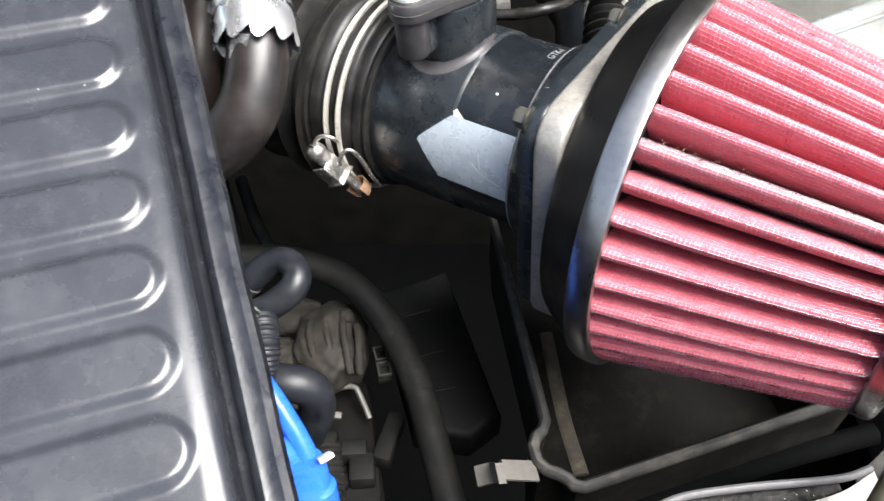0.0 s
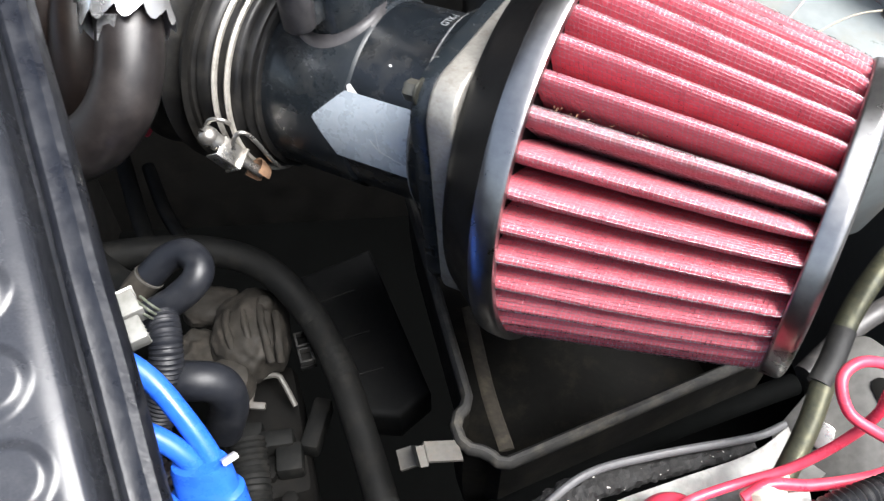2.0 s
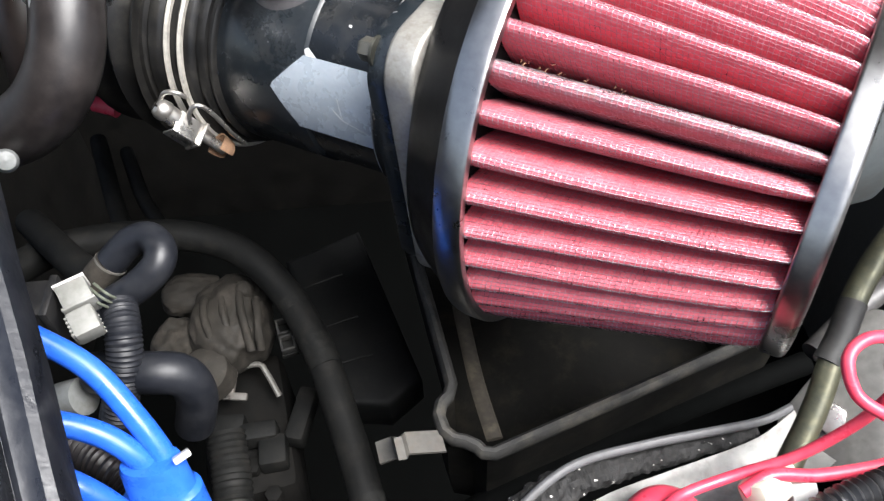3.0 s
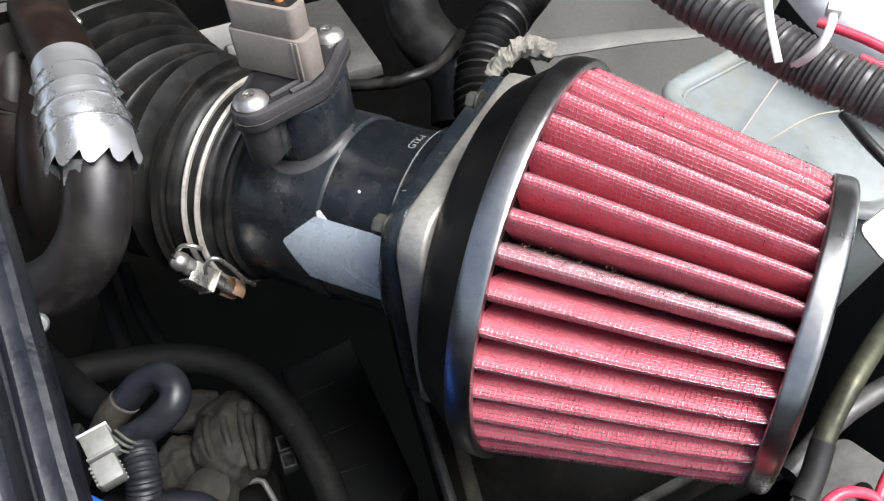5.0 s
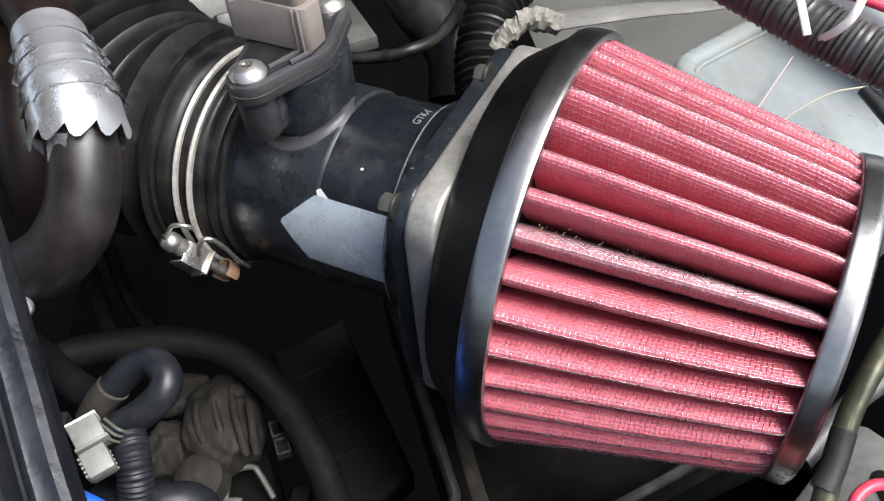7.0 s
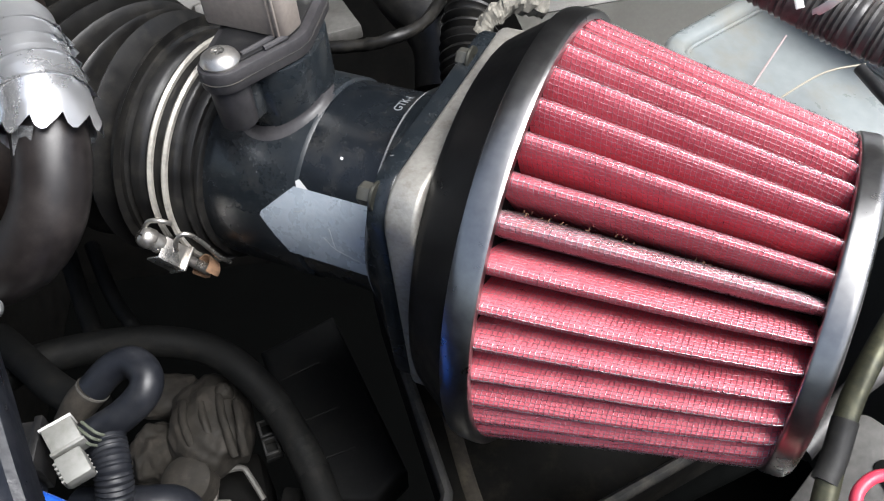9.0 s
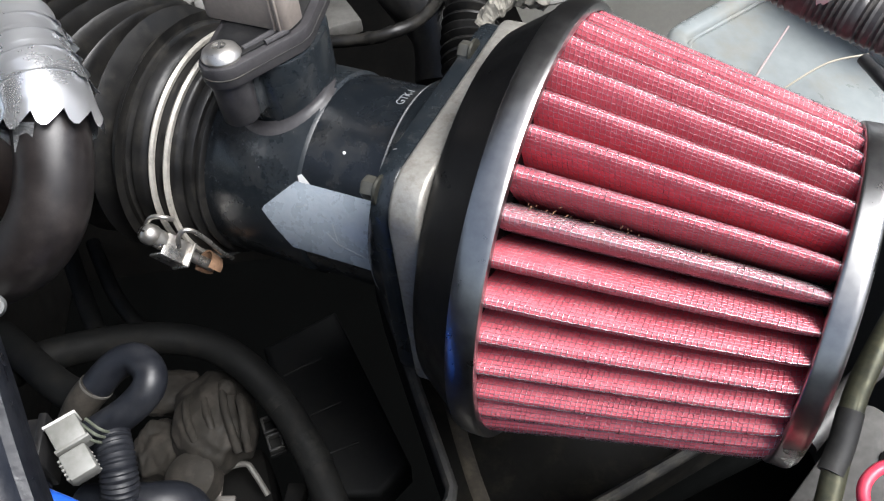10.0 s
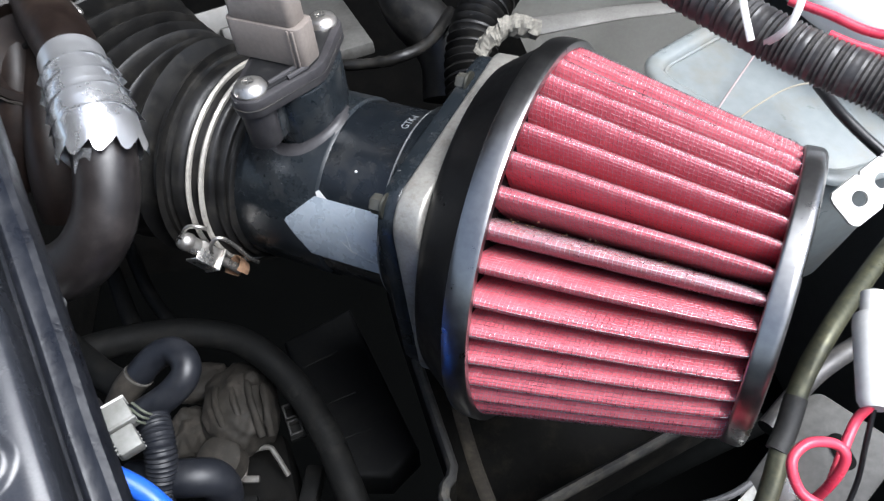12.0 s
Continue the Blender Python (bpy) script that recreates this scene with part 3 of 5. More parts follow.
def airflow_sensor():
    root = thing("airflow_sensor", "black airflow sensor seat on the pipe with grey-brown plug", "airflow sensor", INTAKE)
    # local: x up, y to the near side, z along the pipe
    def oval(k):
        """The outline round a middle boss and two screw ears."""
        pts = []
        for i in range(48):
            a = 2 * math.pi * i / 48
            c, s = math.cos(a), math.sin(a)
            pts.append(max((cx * c + cy * s + r, cx, cy, r) for cx, cy, r in ((0, 0, 0.0152), (-0.001, 0.0225, 0.0078), (0.001, -0.0225, 0.0078))))
        return [(k * (q[1] + q[3] * math.cos(2 * math.pi * i / 48)), k * (q[2] + q[3] * math.sin(2 * math.pi * i / 48))) for i, q in enumerate(pts)]

    UPRIGHT = pose(0, 0.0045, -0.099) @ Matrix(((0, 0, 1, 0), (0, 1, 0, 0), (1, 0, 0, 0), (0, 0, 0, 1)))
    ring = [(0.0160 * math.cos(2 * math.pi * i / 48), 0.0160 * math.sin(2 * math.pi * i / 48)) for i in range(48)]
    boss = prism([(x, min(y, 0.0150) if y > 0 else y * 1.55) for x, y in ring], 0.0270, 0.0578, 0.0008)
    boss.transform(UPRIGHT)
    part("boss", boss, BLACK_PAINT, root, "upright-walled boss on the pipe")
    ear = lathe([(0.0420, 0.0), (0.0420, 0.0052), (0.0432, 0.0062), (0.0578, 0.0066)], 32)
    ear.transform(UPRIGHT @ Matrix(((-1, 0, 0, -0.001), (0, 1, 0, 0.0222), (0, 0, 1, 0), (0, 0, 0, 1))))
    part("screw_ear", ear, SENSOR_PLASTIC, root, "round dusty black screw ear")
    web = block((0.0150, 0.012, 0.009), (0.0500, 0.0185, -0.0985), 0.001)
    part("web", web, BLACK_PAINT, root)
    skirt = bmesh.new()
    rows = []
    for k, h in ((0.862, 0.0030), (0.868, 0.0020), (0.885, 0.0012), (0.915, 0.0006), (0.95, 0.0002), (0.985, 0.0), (1.02, -0.0004)):
        ring = []
        for i in range(48):
            px, py = 0.0185 * k * math.cos(2 * math.pi * i / 48), 0.0185 * k * math.sin(2 * math.pi * i / 48)
            y = max(-0.0376, min(0.0376, py + 0.0045))
            ring.append(skirt.verts.new((math.sqrt(0.0390 ** 2 - y * y) + h, y, -0.099 + px)))
        rows.append(ring)
    for p, q in zip(rows, rows[1:]):
        for i in range(48):
            skirt.faces.new((p[i], p[(i + 1) % 48], q[(i + 1) % 48], q[i]))
    part("fillet", skirt, SENSOR_PLASTIC, root, "blended foot of the seat")
    fl = prism(oval(1.0), 0.0580, 0.0655, 0.0010)
    fl.transform(pose(0, 0.0045, -0.099) @ Matrix(((0, 0, 1, 0), (0, 1, 0, 0), (1, 0, 0, 0), (0, 0, 0, 1))))
    part("flange", fl, SENSOR_PLASTIC, root, "oval dusty black flange")
    seam = prism(oval(1.012), 0.0614, 0.0617, 0.0001)
    seam.transform(UPRIGHT)
    part("seam", seam, DUSTY_PLASTIC, root, "pale dusty seam")
    foot = prism(oval(0.82), 0.0656, 0.0664, 0.0003)
    foot.transform(UPRIGHT)
    part("sensor_foot", foot, BLACK_PLASTIC, root, "black sunken face of the flange")
    for y, z in ((0.0275, -0.100), (-0.0185, -0.098)):
        sc = lathe([(0.0655, 0.0), (0.0655, 0.0060), (0.0664, 0.0063), (0.0680, 0.0056), (0.0692, 0.0038), (0.0696, 0.0022), (0.0688, 0.0020), (0.0686, 0.0)], 28)
        sc.transform(pose(0, y, z, 0, 0, 0) @ Matrix(((0, 0, 1, 0), (0, 1, 0, 0), (-1, 0, 0, 0), (0, 0, 0, 1))))
        screw = part("screw", sc, STEEL, root, "bright pan-head screw")
        for turn in (25, 115):
            c = math.cos(radians(turn)) * 0.0021, math.sin(radians(turn)) * 0.0021
            part("slot", sweep([(0.0692, y - c[0], z - c[1]), (0.0692, y + c[0], z + c[1])], 0.0004, 6, 0.001), WORN_STEEL, screw)
    for line in (((0.0662, 0.0225, -0.0955), (0.0668, 0.0105, -0.0905)), ((0.0662, 0.0175, -0.0905), (0.0666, 0.0095, -0.0870))):
        part("foot_rib", sweep([Vector(p) for p in line], 0.0010, 8, 0.002), SENSOR_PLASTIC, root, "dusty stiffening rib")

    def sleeve(z0, z1, y0, y1, x0, x1, r, bevel):
        """A rounded upright block between heights x0 and x1."""
        pts = []
        for cz, cy, a0 in ((z1 - r, y1 - r, 0), (z0 + r, y1 - r, 90), (z0 + r, y0 + r, 180), (z1 - r, y0 + r, 270)):
            pts += [(cz + r * math.cos(radians(a0 + 15 * i)), cy + r * math.sin(radians(a0 + 15 * i))) for i in range(7)]
        bm = prism(pts, x0, x1, bevel)
        bm.transform(Matrix(((0, 0, 1, 0), (0, 1, 0, 0), (1, 0, 0, 0), (0, 0, 0, 1))))
        bmesh.ops.recalc_face_normals(bm, faces=bm.faces)
        return bm

    part("plug", sleeve(-0.1182, -0.0858, 0.0005, 0.0115, 0.0668, 0.0822, 0.0030, 0.0006), BROWN_PLASTIC, root, "grey-brown connector plug")
    for z in (-0.0885, -0.0905):
        part("plug_ridge", block((0.0150, 0.0012, 0.0009), (0.0742, 0.0115, z), 0.0003), BROWN_PLASTIC, root)
    part("plug_sleeve", sleeve(-0.1168, -0.0885, 0.0010, 0.0106, 0.0822, 0.0930, 0.0026, 0.0005), BROWN_PLASTIC, root, "stepped grey-brown plug sleeve")
    part("plug_mouth", sleeve(-0.1150, -0.0903, 0.0026, 0.0090, 0.0922, 0.0934, 0.0016, 0.0002), BLACK_PLASTIC, root, "dark mouth of the plug")
    for z, mat, word in ((-0.1105, GREY_PLASTIC, "grey"), (-0.1030, TAPE_WHITE, "white"), (-0.0960, ORANGE_WIRE, "orange")):
        part("lead", sweep([Vector((0.0925, 0.006, z)), Vector((0.100, 0.006, z)), Vector((0.112, 0.000, z - 0.002)), Vector((0.128, -0.018, z - 0.004))], 0.0017, 10, 0.002), mat, root, word + " insulated lead")
    return root


airflow_sensor()


# ---- ribbed intake hose and its clamp ----
def intake_hose():
    root = thing("intake_hose", "black ribbed rubber intake hose pushed over the pipe", "hose")
    cuff = lathe([(-0.1186, 0.0386), (-0.1189, 0.0404), (-0.1195, 0.0411), (-0.1206, 0.0411), (-0.1210, 0.0404), (-0.1218, 0.0404), (-0.1222, 0.0416), (-0.1232, 0.0422), (-0.1246, 0.0422), (-0.1252, 0.0414), (-0.1264, 0.0414), (-0.1272, 0.0432), (-0.1284, 0.0439), (-0.1400, 0.0439), (-0.1408, 0.0448), (-0.1420, 0.0456), (-0.1450, 0.0458), (-0.1456, 0.0446), (-0.1466, 0.0446), (-0.1474, 0.0464), (-0.1530, 0.0470), (-0.1545, 0.0440)], 128)
    cuff.transform(INTAKE)
    part("cuff", cuff, RUBBER, root, "smooth stepped rubber cuff")
    start = INTAKE @ Vector((0, 0, -0.150))
    pts = [start, INTAKE @ Vector((0.001, 0.000, -0.175)), INTAKE @ Vector((0.008, -0.006, -0.205)), INTAKE @ Vector((0.022, -0.016, -0.235)), INTAKE @ Vector((0.042, -0.030, -0.265)), INTAKE @ Vector((0.065, -0.05, -0.295))]
    part("bellows", sweep(pts, 0.0455, 48, ribs=0.0125, rib_height=0.0115), RUBBER, root, "black rubber bellows")
    return root


intake_hose()


def hose_clamp():
    root = thing("hose_clamp", "double wire hose clamp with a bright cross-head screw", "hose clamp", INTAKE)
    for s in (-0.1305, -0.1370):
        part("band", lathe([(s - 0.0010, 0.0443), (s - 0.0010, 0.0456), (s, 0.0463), (s + 0.0010, 0.0456), (s + 0.0010, 0.0443)], 128, closed=True), BAND, root, "cream-grey clamp band")
    A, B = Vector((0.0001, 0.0540, -0.1356)), Vector((-0.0235, 0.0440, -0.1222))
    m = along(A, B, (0, 1, 0))
    far = (B - A).length
    head = lathe([(-0.0034, 0.0), (-0.0033, 0.0018), (-0.0026, 0.0032), (-0.0012, 0.0039), (0.0015, 0.0041), (0.0022, 0.0037), (0.0022, 0.002)], 28)
    head.transform(m)
    h = part("screw_head", head, STEEL, root, "bright domed screw head")
    for turn in (20, 110):
        slot = block((0.0007, 0.0046, 0.0006), (0, 0, -0.0033), 0.0001, (0, 0, turn))
        slot.transform(m)
        part("cross_slot", slot, SHADE_DARK_METAL, h)
    collar = lathe([(0.0022, 0.0), (0.0022, 0.0036), (0.0058, 0.0036), (0.0060, 0.0)], 24)
    collar.transform(m)
    part("collar", collar, STEEL, root)
    sh = lathe([(0.004, 0.0), (0.004, 0.0021), (far - 0.001, 0.0021), (far, 0.0)], 18)
    sh.transform(m)
    part("screw_shank", sh, STEEL, root)
    cheek = block((0.0010, 0.0086, 0.0105), (0.0025, 0.0012, 0.0105), 0.0004)
    add(cheek, block((0.0086, 0.0010, 0.0105), (-0.0012, 0.0052, 0.0105), 0.0004))
    cheek.transform(m)
    part("nut_block", cheek, STEEL, root, "folded steel yoke")
    lip = block((0.0105, 0.0100, 0.0012), (-0.0008, 0.0012, 0.0162), 0.0004)
    lip.transform(m)
    part("nut_plate", lip, STEEL, root)
    cup = lathe([(far - 0.0050, 0.0052), (far - 0.0030, 0.0050), (far + 0.0005, 0.0044), (far + 0.0018, 0.0030), (far + 0.0012, 0.0028), (far - 0.0005, 0.0038), (far - 0.0048, 0.0046)], 24, closed=True, a0=60, a1=300)
    cup.transform(m)
    part("end_tab", cup, RUST, root, "rusty curled end tab")
    hook = [Vector((-0.0030, 0.0535, -0.1240)), Vector((0.0015, 0.0530, -0.1228)), Vector((0.0044, 0.0510, -0.1207)), Vector((0.0028, 0.0490, -0.1185)), Vector((-0.0040, 0.0462, -0.1172)), Vector((-0.0140, 0.0425, -0.1168)), Vector((-0.0230, 0.0375, -0.1180))]
    part("wire_hook", sweep(hook, 0.0009, 10, 0.001), STEEL, root, "bright bent wire hook")
    hook = [Vector((0.0020, 0.0520, -0.1380)), Vector((0.0062, 0.0510, -0.1345)), Vector((0.0064, 0.0495, -0.1300)), Vector((0.0030, 0.0470, -0.1290))]
    part("wire_hook", sweep(hook, 0.0009, 10, 0.001), STEEL, root, "bright bent wire hook")
    return root


hose_clamp()


# ---- rubber hose wrapped in foil ----
HOSE_FOIL = [(-0.1128, 0.3774, 0.9524), (-0.0929, 0.3302, 0.9536), (-0.0807, 0.3040, 0.9549), (-0.0715, 0.2786, 0.9512), (-0.0660, 0.2611, 0.9447), (-0.0647, 0.2491, 0.9359), (-0.0685, 0.2385, 0.9238), (-0.0792, 0.2331, 0.9114), (-0.0956, 0.2344, 0.9015), (-0.1172, 0.2416, 0.8936), (-0.1432, 0.2548, 0.8864), (-0.1701, 0.2719, 0.8825)]


def coolant_hose():
    root = thing("coolant_hose", "dark brown-black rubber hose bending below the foil", "hose")
    part("bend", sweep(HOSE_FOIL[2:], 0.0116, 28, 0.003), OLD_RUBBER, root)
    part("upper_length", sweep(HOSE_FOIL[:4], 0.0118, 28, 0.003, wobble=0.02), BROWN_RUBBER, root, "dull brown upper length")


coolant_hose()
HOSE_BACK = [(-0.1128, 0.3808, 0.9421), (-0.1041, 0.3446, 0.9318), (-0.1047, 0.3177, 0.9153), (-0.1054, 0.2990, 0.8991), (-0.1069, 0.2911, 0.8790)]
solo("coolant_hose", sweep(HOSE_BACK, 0.0115, 20, 0.004), BROWN_RUBBER, "brownish rubber hose behind the foil-wrapped one", "hose")
HOSE_LEFT = [(-0.1210, 0.3747, 0.9492), (-0.1156, 0.3420, 0.9349), (-0.1193, 0.3199, 0.9156), (-0.1304, 0.3043, 0.8879)]
solo("coolant_hose", sweep(HOSE_LEFT, 0.010, 20, 0.004), BROWN_RUBBER, "brownish rubber hose beside the engine cover", "hose")


def foil_wrap():
    """Strips of foil laid over one another round the hose, each with a torn toothed edge."""
    root = thing("foil_wrap", "crinkled aluminium foil wrapped round the hose with toothed edges", "foil")
    path = smooth_path(HOSE_FOIL[2:6], 0.0008)
    rng = random.Random(9)
    total = len(path)
    strips = 5
    for k in range(strips):
        i0, i1 = int(total * (0.14 + k / strips * 0.66)), int(total * (0.14 + (k + 1) / strips * 0.66 + 0.05))
        bm = bmesh.new()
        n = 66
        rows = []
        steps = 7
        for j in range(steps + 1):
            f = j / steps
            ring = []
            for i in range(n + 1):
                a = 2 * math.pi * i / n
                tooth = 1.1 * (1 - abs(((i / 6 + 0.35 * k) % 1) * 2 - 1) ** 1.4) if k == strips - 1 else 0.8 * (1 - abs(((i / 6 + 0.35 * k) % 1) * 2 - 1)) * math.cos(a) ** 2
                far = (i1 - i0) * (1 + 0.50 * (tooth * (0.7 + 0.5 * noise.noise(Vector((i // 6, k, 3)))))) if j == steps else (i1 - i0) * f
                pos = min(total - 2, i0 + far)
                p = path[int(pos)]
                d = (path[min(int(pos) + 1, total - 1)] - path[max(int(pos) - 1, 0)]).normalized()
                side = d.cross(Vector((0, 0.3, 1))).normalized()
                top = side.cross(d)
                r = 0.0124 + 0.0006 * k + 0.0004 * f * f + 0.00018 * noise.noise(Vector((math.cos(a) * 1.5, math.sin(a) * 2.5, j * 0.7 + 5 * k)))
                if j == steps:
                    r += 0.0007 if k == strips - 1 else 0.0004 + 0.0022 * (1 - abs(((i / 6 + 0.35 * k) % 1) * 2 - 1)) * math.cos(a) ** 2
                ring.append(bm.verts.new(p + (side * math.cos(a) + top * math.sin(a)) * r))
            rows.append(ring)
        for p, q in zip(rows, rows[1:]):
            for i in range(n):
                bm.faces.new((p[i], p[i + 1], q[i + 1], q[i]))
        part("foil_strip", bm, FOIL, root, smooth=50)
    # one loose tongue
    tong = bmesh.new()
    pts = [(-0.0719, 0.2494, 0.9499), (-0.0643, 0.2467, 0.9510), (-0.0668, 0.2436, 0.9455), (-0.0730, 0.2441, 0.9426)]
    tong.faces.new([tong.verts.new(p) for p in pts])
    part("foil_tongue", tong, FOIL, root, "loose torn tongue of foil")


foil_wrap()


def hose_stub():
    """The round pipe end that the wrapped hose comes from."""
    c = Vector((-0.1067, 0.3296, 0.9403))
    front = (Vector((-0.0526, 0.2245, 1.0099)) - c).normalized()
    m = along(c, c + front)
    root = thing("pipe_stub", "dark brown round pipe end with a thin rusty rim", "pipe stub", m)
    part("barrel", lathe([(-0.040, 0.0225), (-0.001, 0.0230), (0.0, 0.0222), (0.0004, 0.0190), (-0.004, 0.0150), (-0.006, 0.0)], 48), BROWN_RUBBER, root)
    part("rim", lathe([(-0.0030, 0.0229), (-0.0030, 0.0238), (0.0002, 0.0238), (0.0002, 0.0229)], 48, closed=True), CASTING, root, "thin rusty rim")
    solo("spring_clip", sweep([(-0.0879, 0.3332, 0.9594), (-0.0824, 0.3306, 0.9590), (-0.0779, 0.3259, 0.9564), (-0.0821, 0.3259, 0.9560)], 0.0011, 8, 0.001, flat=0.5), STEEL, "small bright spring clip beside the pipe end", "clip")


hose_stub()


# ---- engine cover with recessed ribs ----
def engine_cover():
    EDGE_NEAR, EDGE_FAR = Vector((-0.0337, 0.10, 0.9449)), Vector((-0.0855, 0.25, 1.0034))
    d = (EDGE_FAR - EDGE_NEAR).normalized()
    left = Vector((-d.y, d.x, 0)).normalized()
    up = d.cross(left).normalized()
    if up.z < 0:
        up = -up
    # local: x to the left, y along the edge away, z up
    m = Matrix((-left, d, up)).transposed().to_4x4()
    m.translation = EDGE_NEAR
    root = thing("engine_cover", "satin black engine cover with a row of recessed oval ribs", "engine cover", m)
    Y0, Y1 = -0.12, 0.30
    # section across the edge: x negative is inboard
    section = [(0.000, -0.030), (0.0005, -0.003), (-0.0005, -0.0005), (-0.0015, 0.0)]
    seal = [(0.0, -0.014), (0.0005, -0.004), (-0.0004, -0.0012), (-0.0022, -0.0004), (-0.0042, -0.0012), (-0.0064, -0.0008), (-0.0080, -0.0020), (-0.0088, -0.0045), (-0.0088, -0.012)]

    def extrude(sec, n=60, wav=0.0):
        bm = bmesh.new()
        rows = []
        for i in range(n + 1):
            y = Y0 + (Y1 - Y0) * i / n
            rows.append([bm.verts.new((x + wav * noise.noise(Vector((y * 40, x * 100, 0))), y, z + wav * noise.noise(Vector((y * 40, x * 100, 9))))) for x, z in sec])
        for p, q in zip(rows, rows[1:]):
            for a in range(len(sec) - 1):
                bm.faces.new((p[a], p[a + 1], q[a + 1], q[a]))
        return bm

    part("edge_seal", extrude(seal, wav=0.0003), SEAL, root, "scuffed rubber edge seal")
    part("gutter", extrude([(-0.0086, -0.010), (-0.0088, -0.0130), (-0.0115, -0.0120), (-0.0125, -0.0023)]), COVER, root, "dark gutter")
    # top plate with oval recesses
    PITCH, HALF, XR = 0.0215, 0.0076, -0.0193
    def height(x, y):
        z = 0.002
        if x > -0.0192:
            u = (x + 0.0192) * 1000
            z -= 0.001 * (0.04 * min(u, 5.0) ** 2 + (0.4 * (u - 5.0) + 0.9 * (u - 5.0) ** 2 if u > 5.0 else 0.0))
        k = round((y - 0.0163) / PITCH)
        dy = y - 0.0163 - k * PITCH
        cx = XR - HALF
        dx = max(0.0, x - cx)
        dist = HALF - math.hypot(dx, dy)
        t = min(1, max(0, dist / 0.0034 + 0.5))
        return z + 0.0015 * t * t * (3 - 2 * t)
    bm = bmesh.new()
    nx, ny = 110, 640
    grid = []
    for i in range(ny + 1):
        y = Y0 + (Y1 - Y0) * i / ny
        row = []
        for j in range(nx + 1):
            f = j / nx
            x = -0.0125 - 0.055 * f if f < 0.72 else -0.0125 - 0.055 * 0.72 - (f - 0.72) * 0.32
            row.append(bm.verts.new((x, y, height(x, y))))
        grid.append(row)
    for p, q in zip(grid, grid[1:]):
        for j in range(nx):
            bm.faces.new((p[j], p[j + 1], q[j + 1], q[j]))
    part("ribbed_top", bm, COVER, root, "ribbed satin black top", smooth=60)
    part("skirt", extrude([(-0.0095, -0.035), (-0.14, -0.035), (-0.14, 0.0)]), COVER, root, "plain side skirt")
    return root


engine_cover()


# ---- deep in the bay, below the pipe ----
def casting():
    root = thing("gearbox_housing", "dusty brown ribbed cast housing deep in the bay", "gearbox")

    def lump(size, at, rough, seed):
        bm = bmesh.new()
        bmesh.ops.create_icosphere(bm, subdivisions=5, radius=1.0)
        for v in bm.verts:
            p = v.co.copy()
            p = Vector([math.copysign(abs(c) ** 0.8, c) for c in p])
            k = 0.94 + rough * (noise.noise(p * 1.8 + Vector((seed, 0, 0))) + 0.4 * noise.noise(p * 5 + Vector((seed, 3, 0))))
            v.co = Vector([c * d * k for c, d in zip(p, size)])
        bm.transform(Matrix.Translation(at))
        return bm

    part("housing", lump((0.0215, 0.0270, 0.022), (-0.0590, 0.2610, 0.7400), 0.13, 1), CASTING, root)
    for way in ((-0.0705, 0.2720, -0.0685, 0.2560, -0.0640, 0.2400), (-0.0630, 0.2790, -0.0600, 0.2610, -0.0545, 0.2390), (-0.0535, 0.2790, -0.0505, 0.2590, -0.0455, 0.2380), (-0.0450, 0.2690, -0.0415, 0.2540, -0.0405, 0.2380)):
        (ax, ay, bx, by, cx, cy) = way
        part("rib", sweep([(ax, ay, 0.7500), ((ax + bx) / 2, (ay + by) / 2, 0.7590), (bx, by, 0.7605), ((cx + bx) / 2, (cy + by) / 2, 0.7590), (cx, cy, 0.7500)], 0.0021, 10, 0.002, wobble=0.25), CASTING, root, "rounded cast rib")
    part("bolt_boss", lump((0.0050, 0.0050, 0.0060), (-0.0500, 0.2700, 0.7570), 0.05, 4), CASTING, root)
    boss = lathe([(-0.012, 0.0), (-0.012, 0.0128), (0.0, 0.0122), (0.0020, 0.0100), (0.0032, 0.0050), (0.0034, 0.0)], 36)
    boss.transform(pose(-0.0690, 0.2300, 0.7480, 12, -8, 0))
    part("round_boss", boss, CASTING, root, "round cast boss")
    part("side_lump", lump((0.0120, 0.0170, 0.0150), (-0.0880, 0.2520, 0.7350), 0.16, 7), CASTING, root)
    part("back_plate", lump((0.0180, 0.0130, 0.0100), (-0.0830, 0.2850, 0.7380), 0.12, 9), CASTING, root, "dusty plate behind the ribs")
    return root


casting()
# mount and its bolts take the shade-darkened steel
solo("engine_mount", block((0.045, 0.08, 0.05), (0, 0, 0), 0.006), SHADE_DARK_METAL, "mounting block darkened for the deep shade", "engine mount", place=Matrix.Translation((-0.0545, 0.2174, 0.6900)) @ pose(0, 0, 0, 0, 0, 10))
solo("bracket", add(block((0.006, 0.022, 0.003), (0, 0, 0), 0.001), block((0.012, 0.004, 0.003), (0.004, -0.009, 0), 0.001)), GREY_BRACKET, "small pale grey steel bracket", "bracket", place=Matrix.Translation((-0.0587, 0.2321, 0.7350)) @ pose(0, 0, 0, 15, 0, -8))
solo("bracket", sweep([(-0.0606, 0.2385, 0.7330), (-0.0456, 0.2393, 0.7350), (-0.0413, 0.2350, 0.7330), (-0.0358, 0.2257, 0.7250)], 0.0016, 8, 0.002), GREY_BRACKET, "thin bent steel bracket strip", "bracket")
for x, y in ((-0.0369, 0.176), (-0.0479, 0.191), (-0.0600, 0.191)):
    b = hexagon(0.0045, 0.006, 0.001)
    solo("bolt_head", b, SHADE_DARK_METAL, "hexagon bolt head darkened for the deep shade", "bolt", group="bolts on the mount", place=Matrix.Translation(Vector((x, y, 0.7155))))

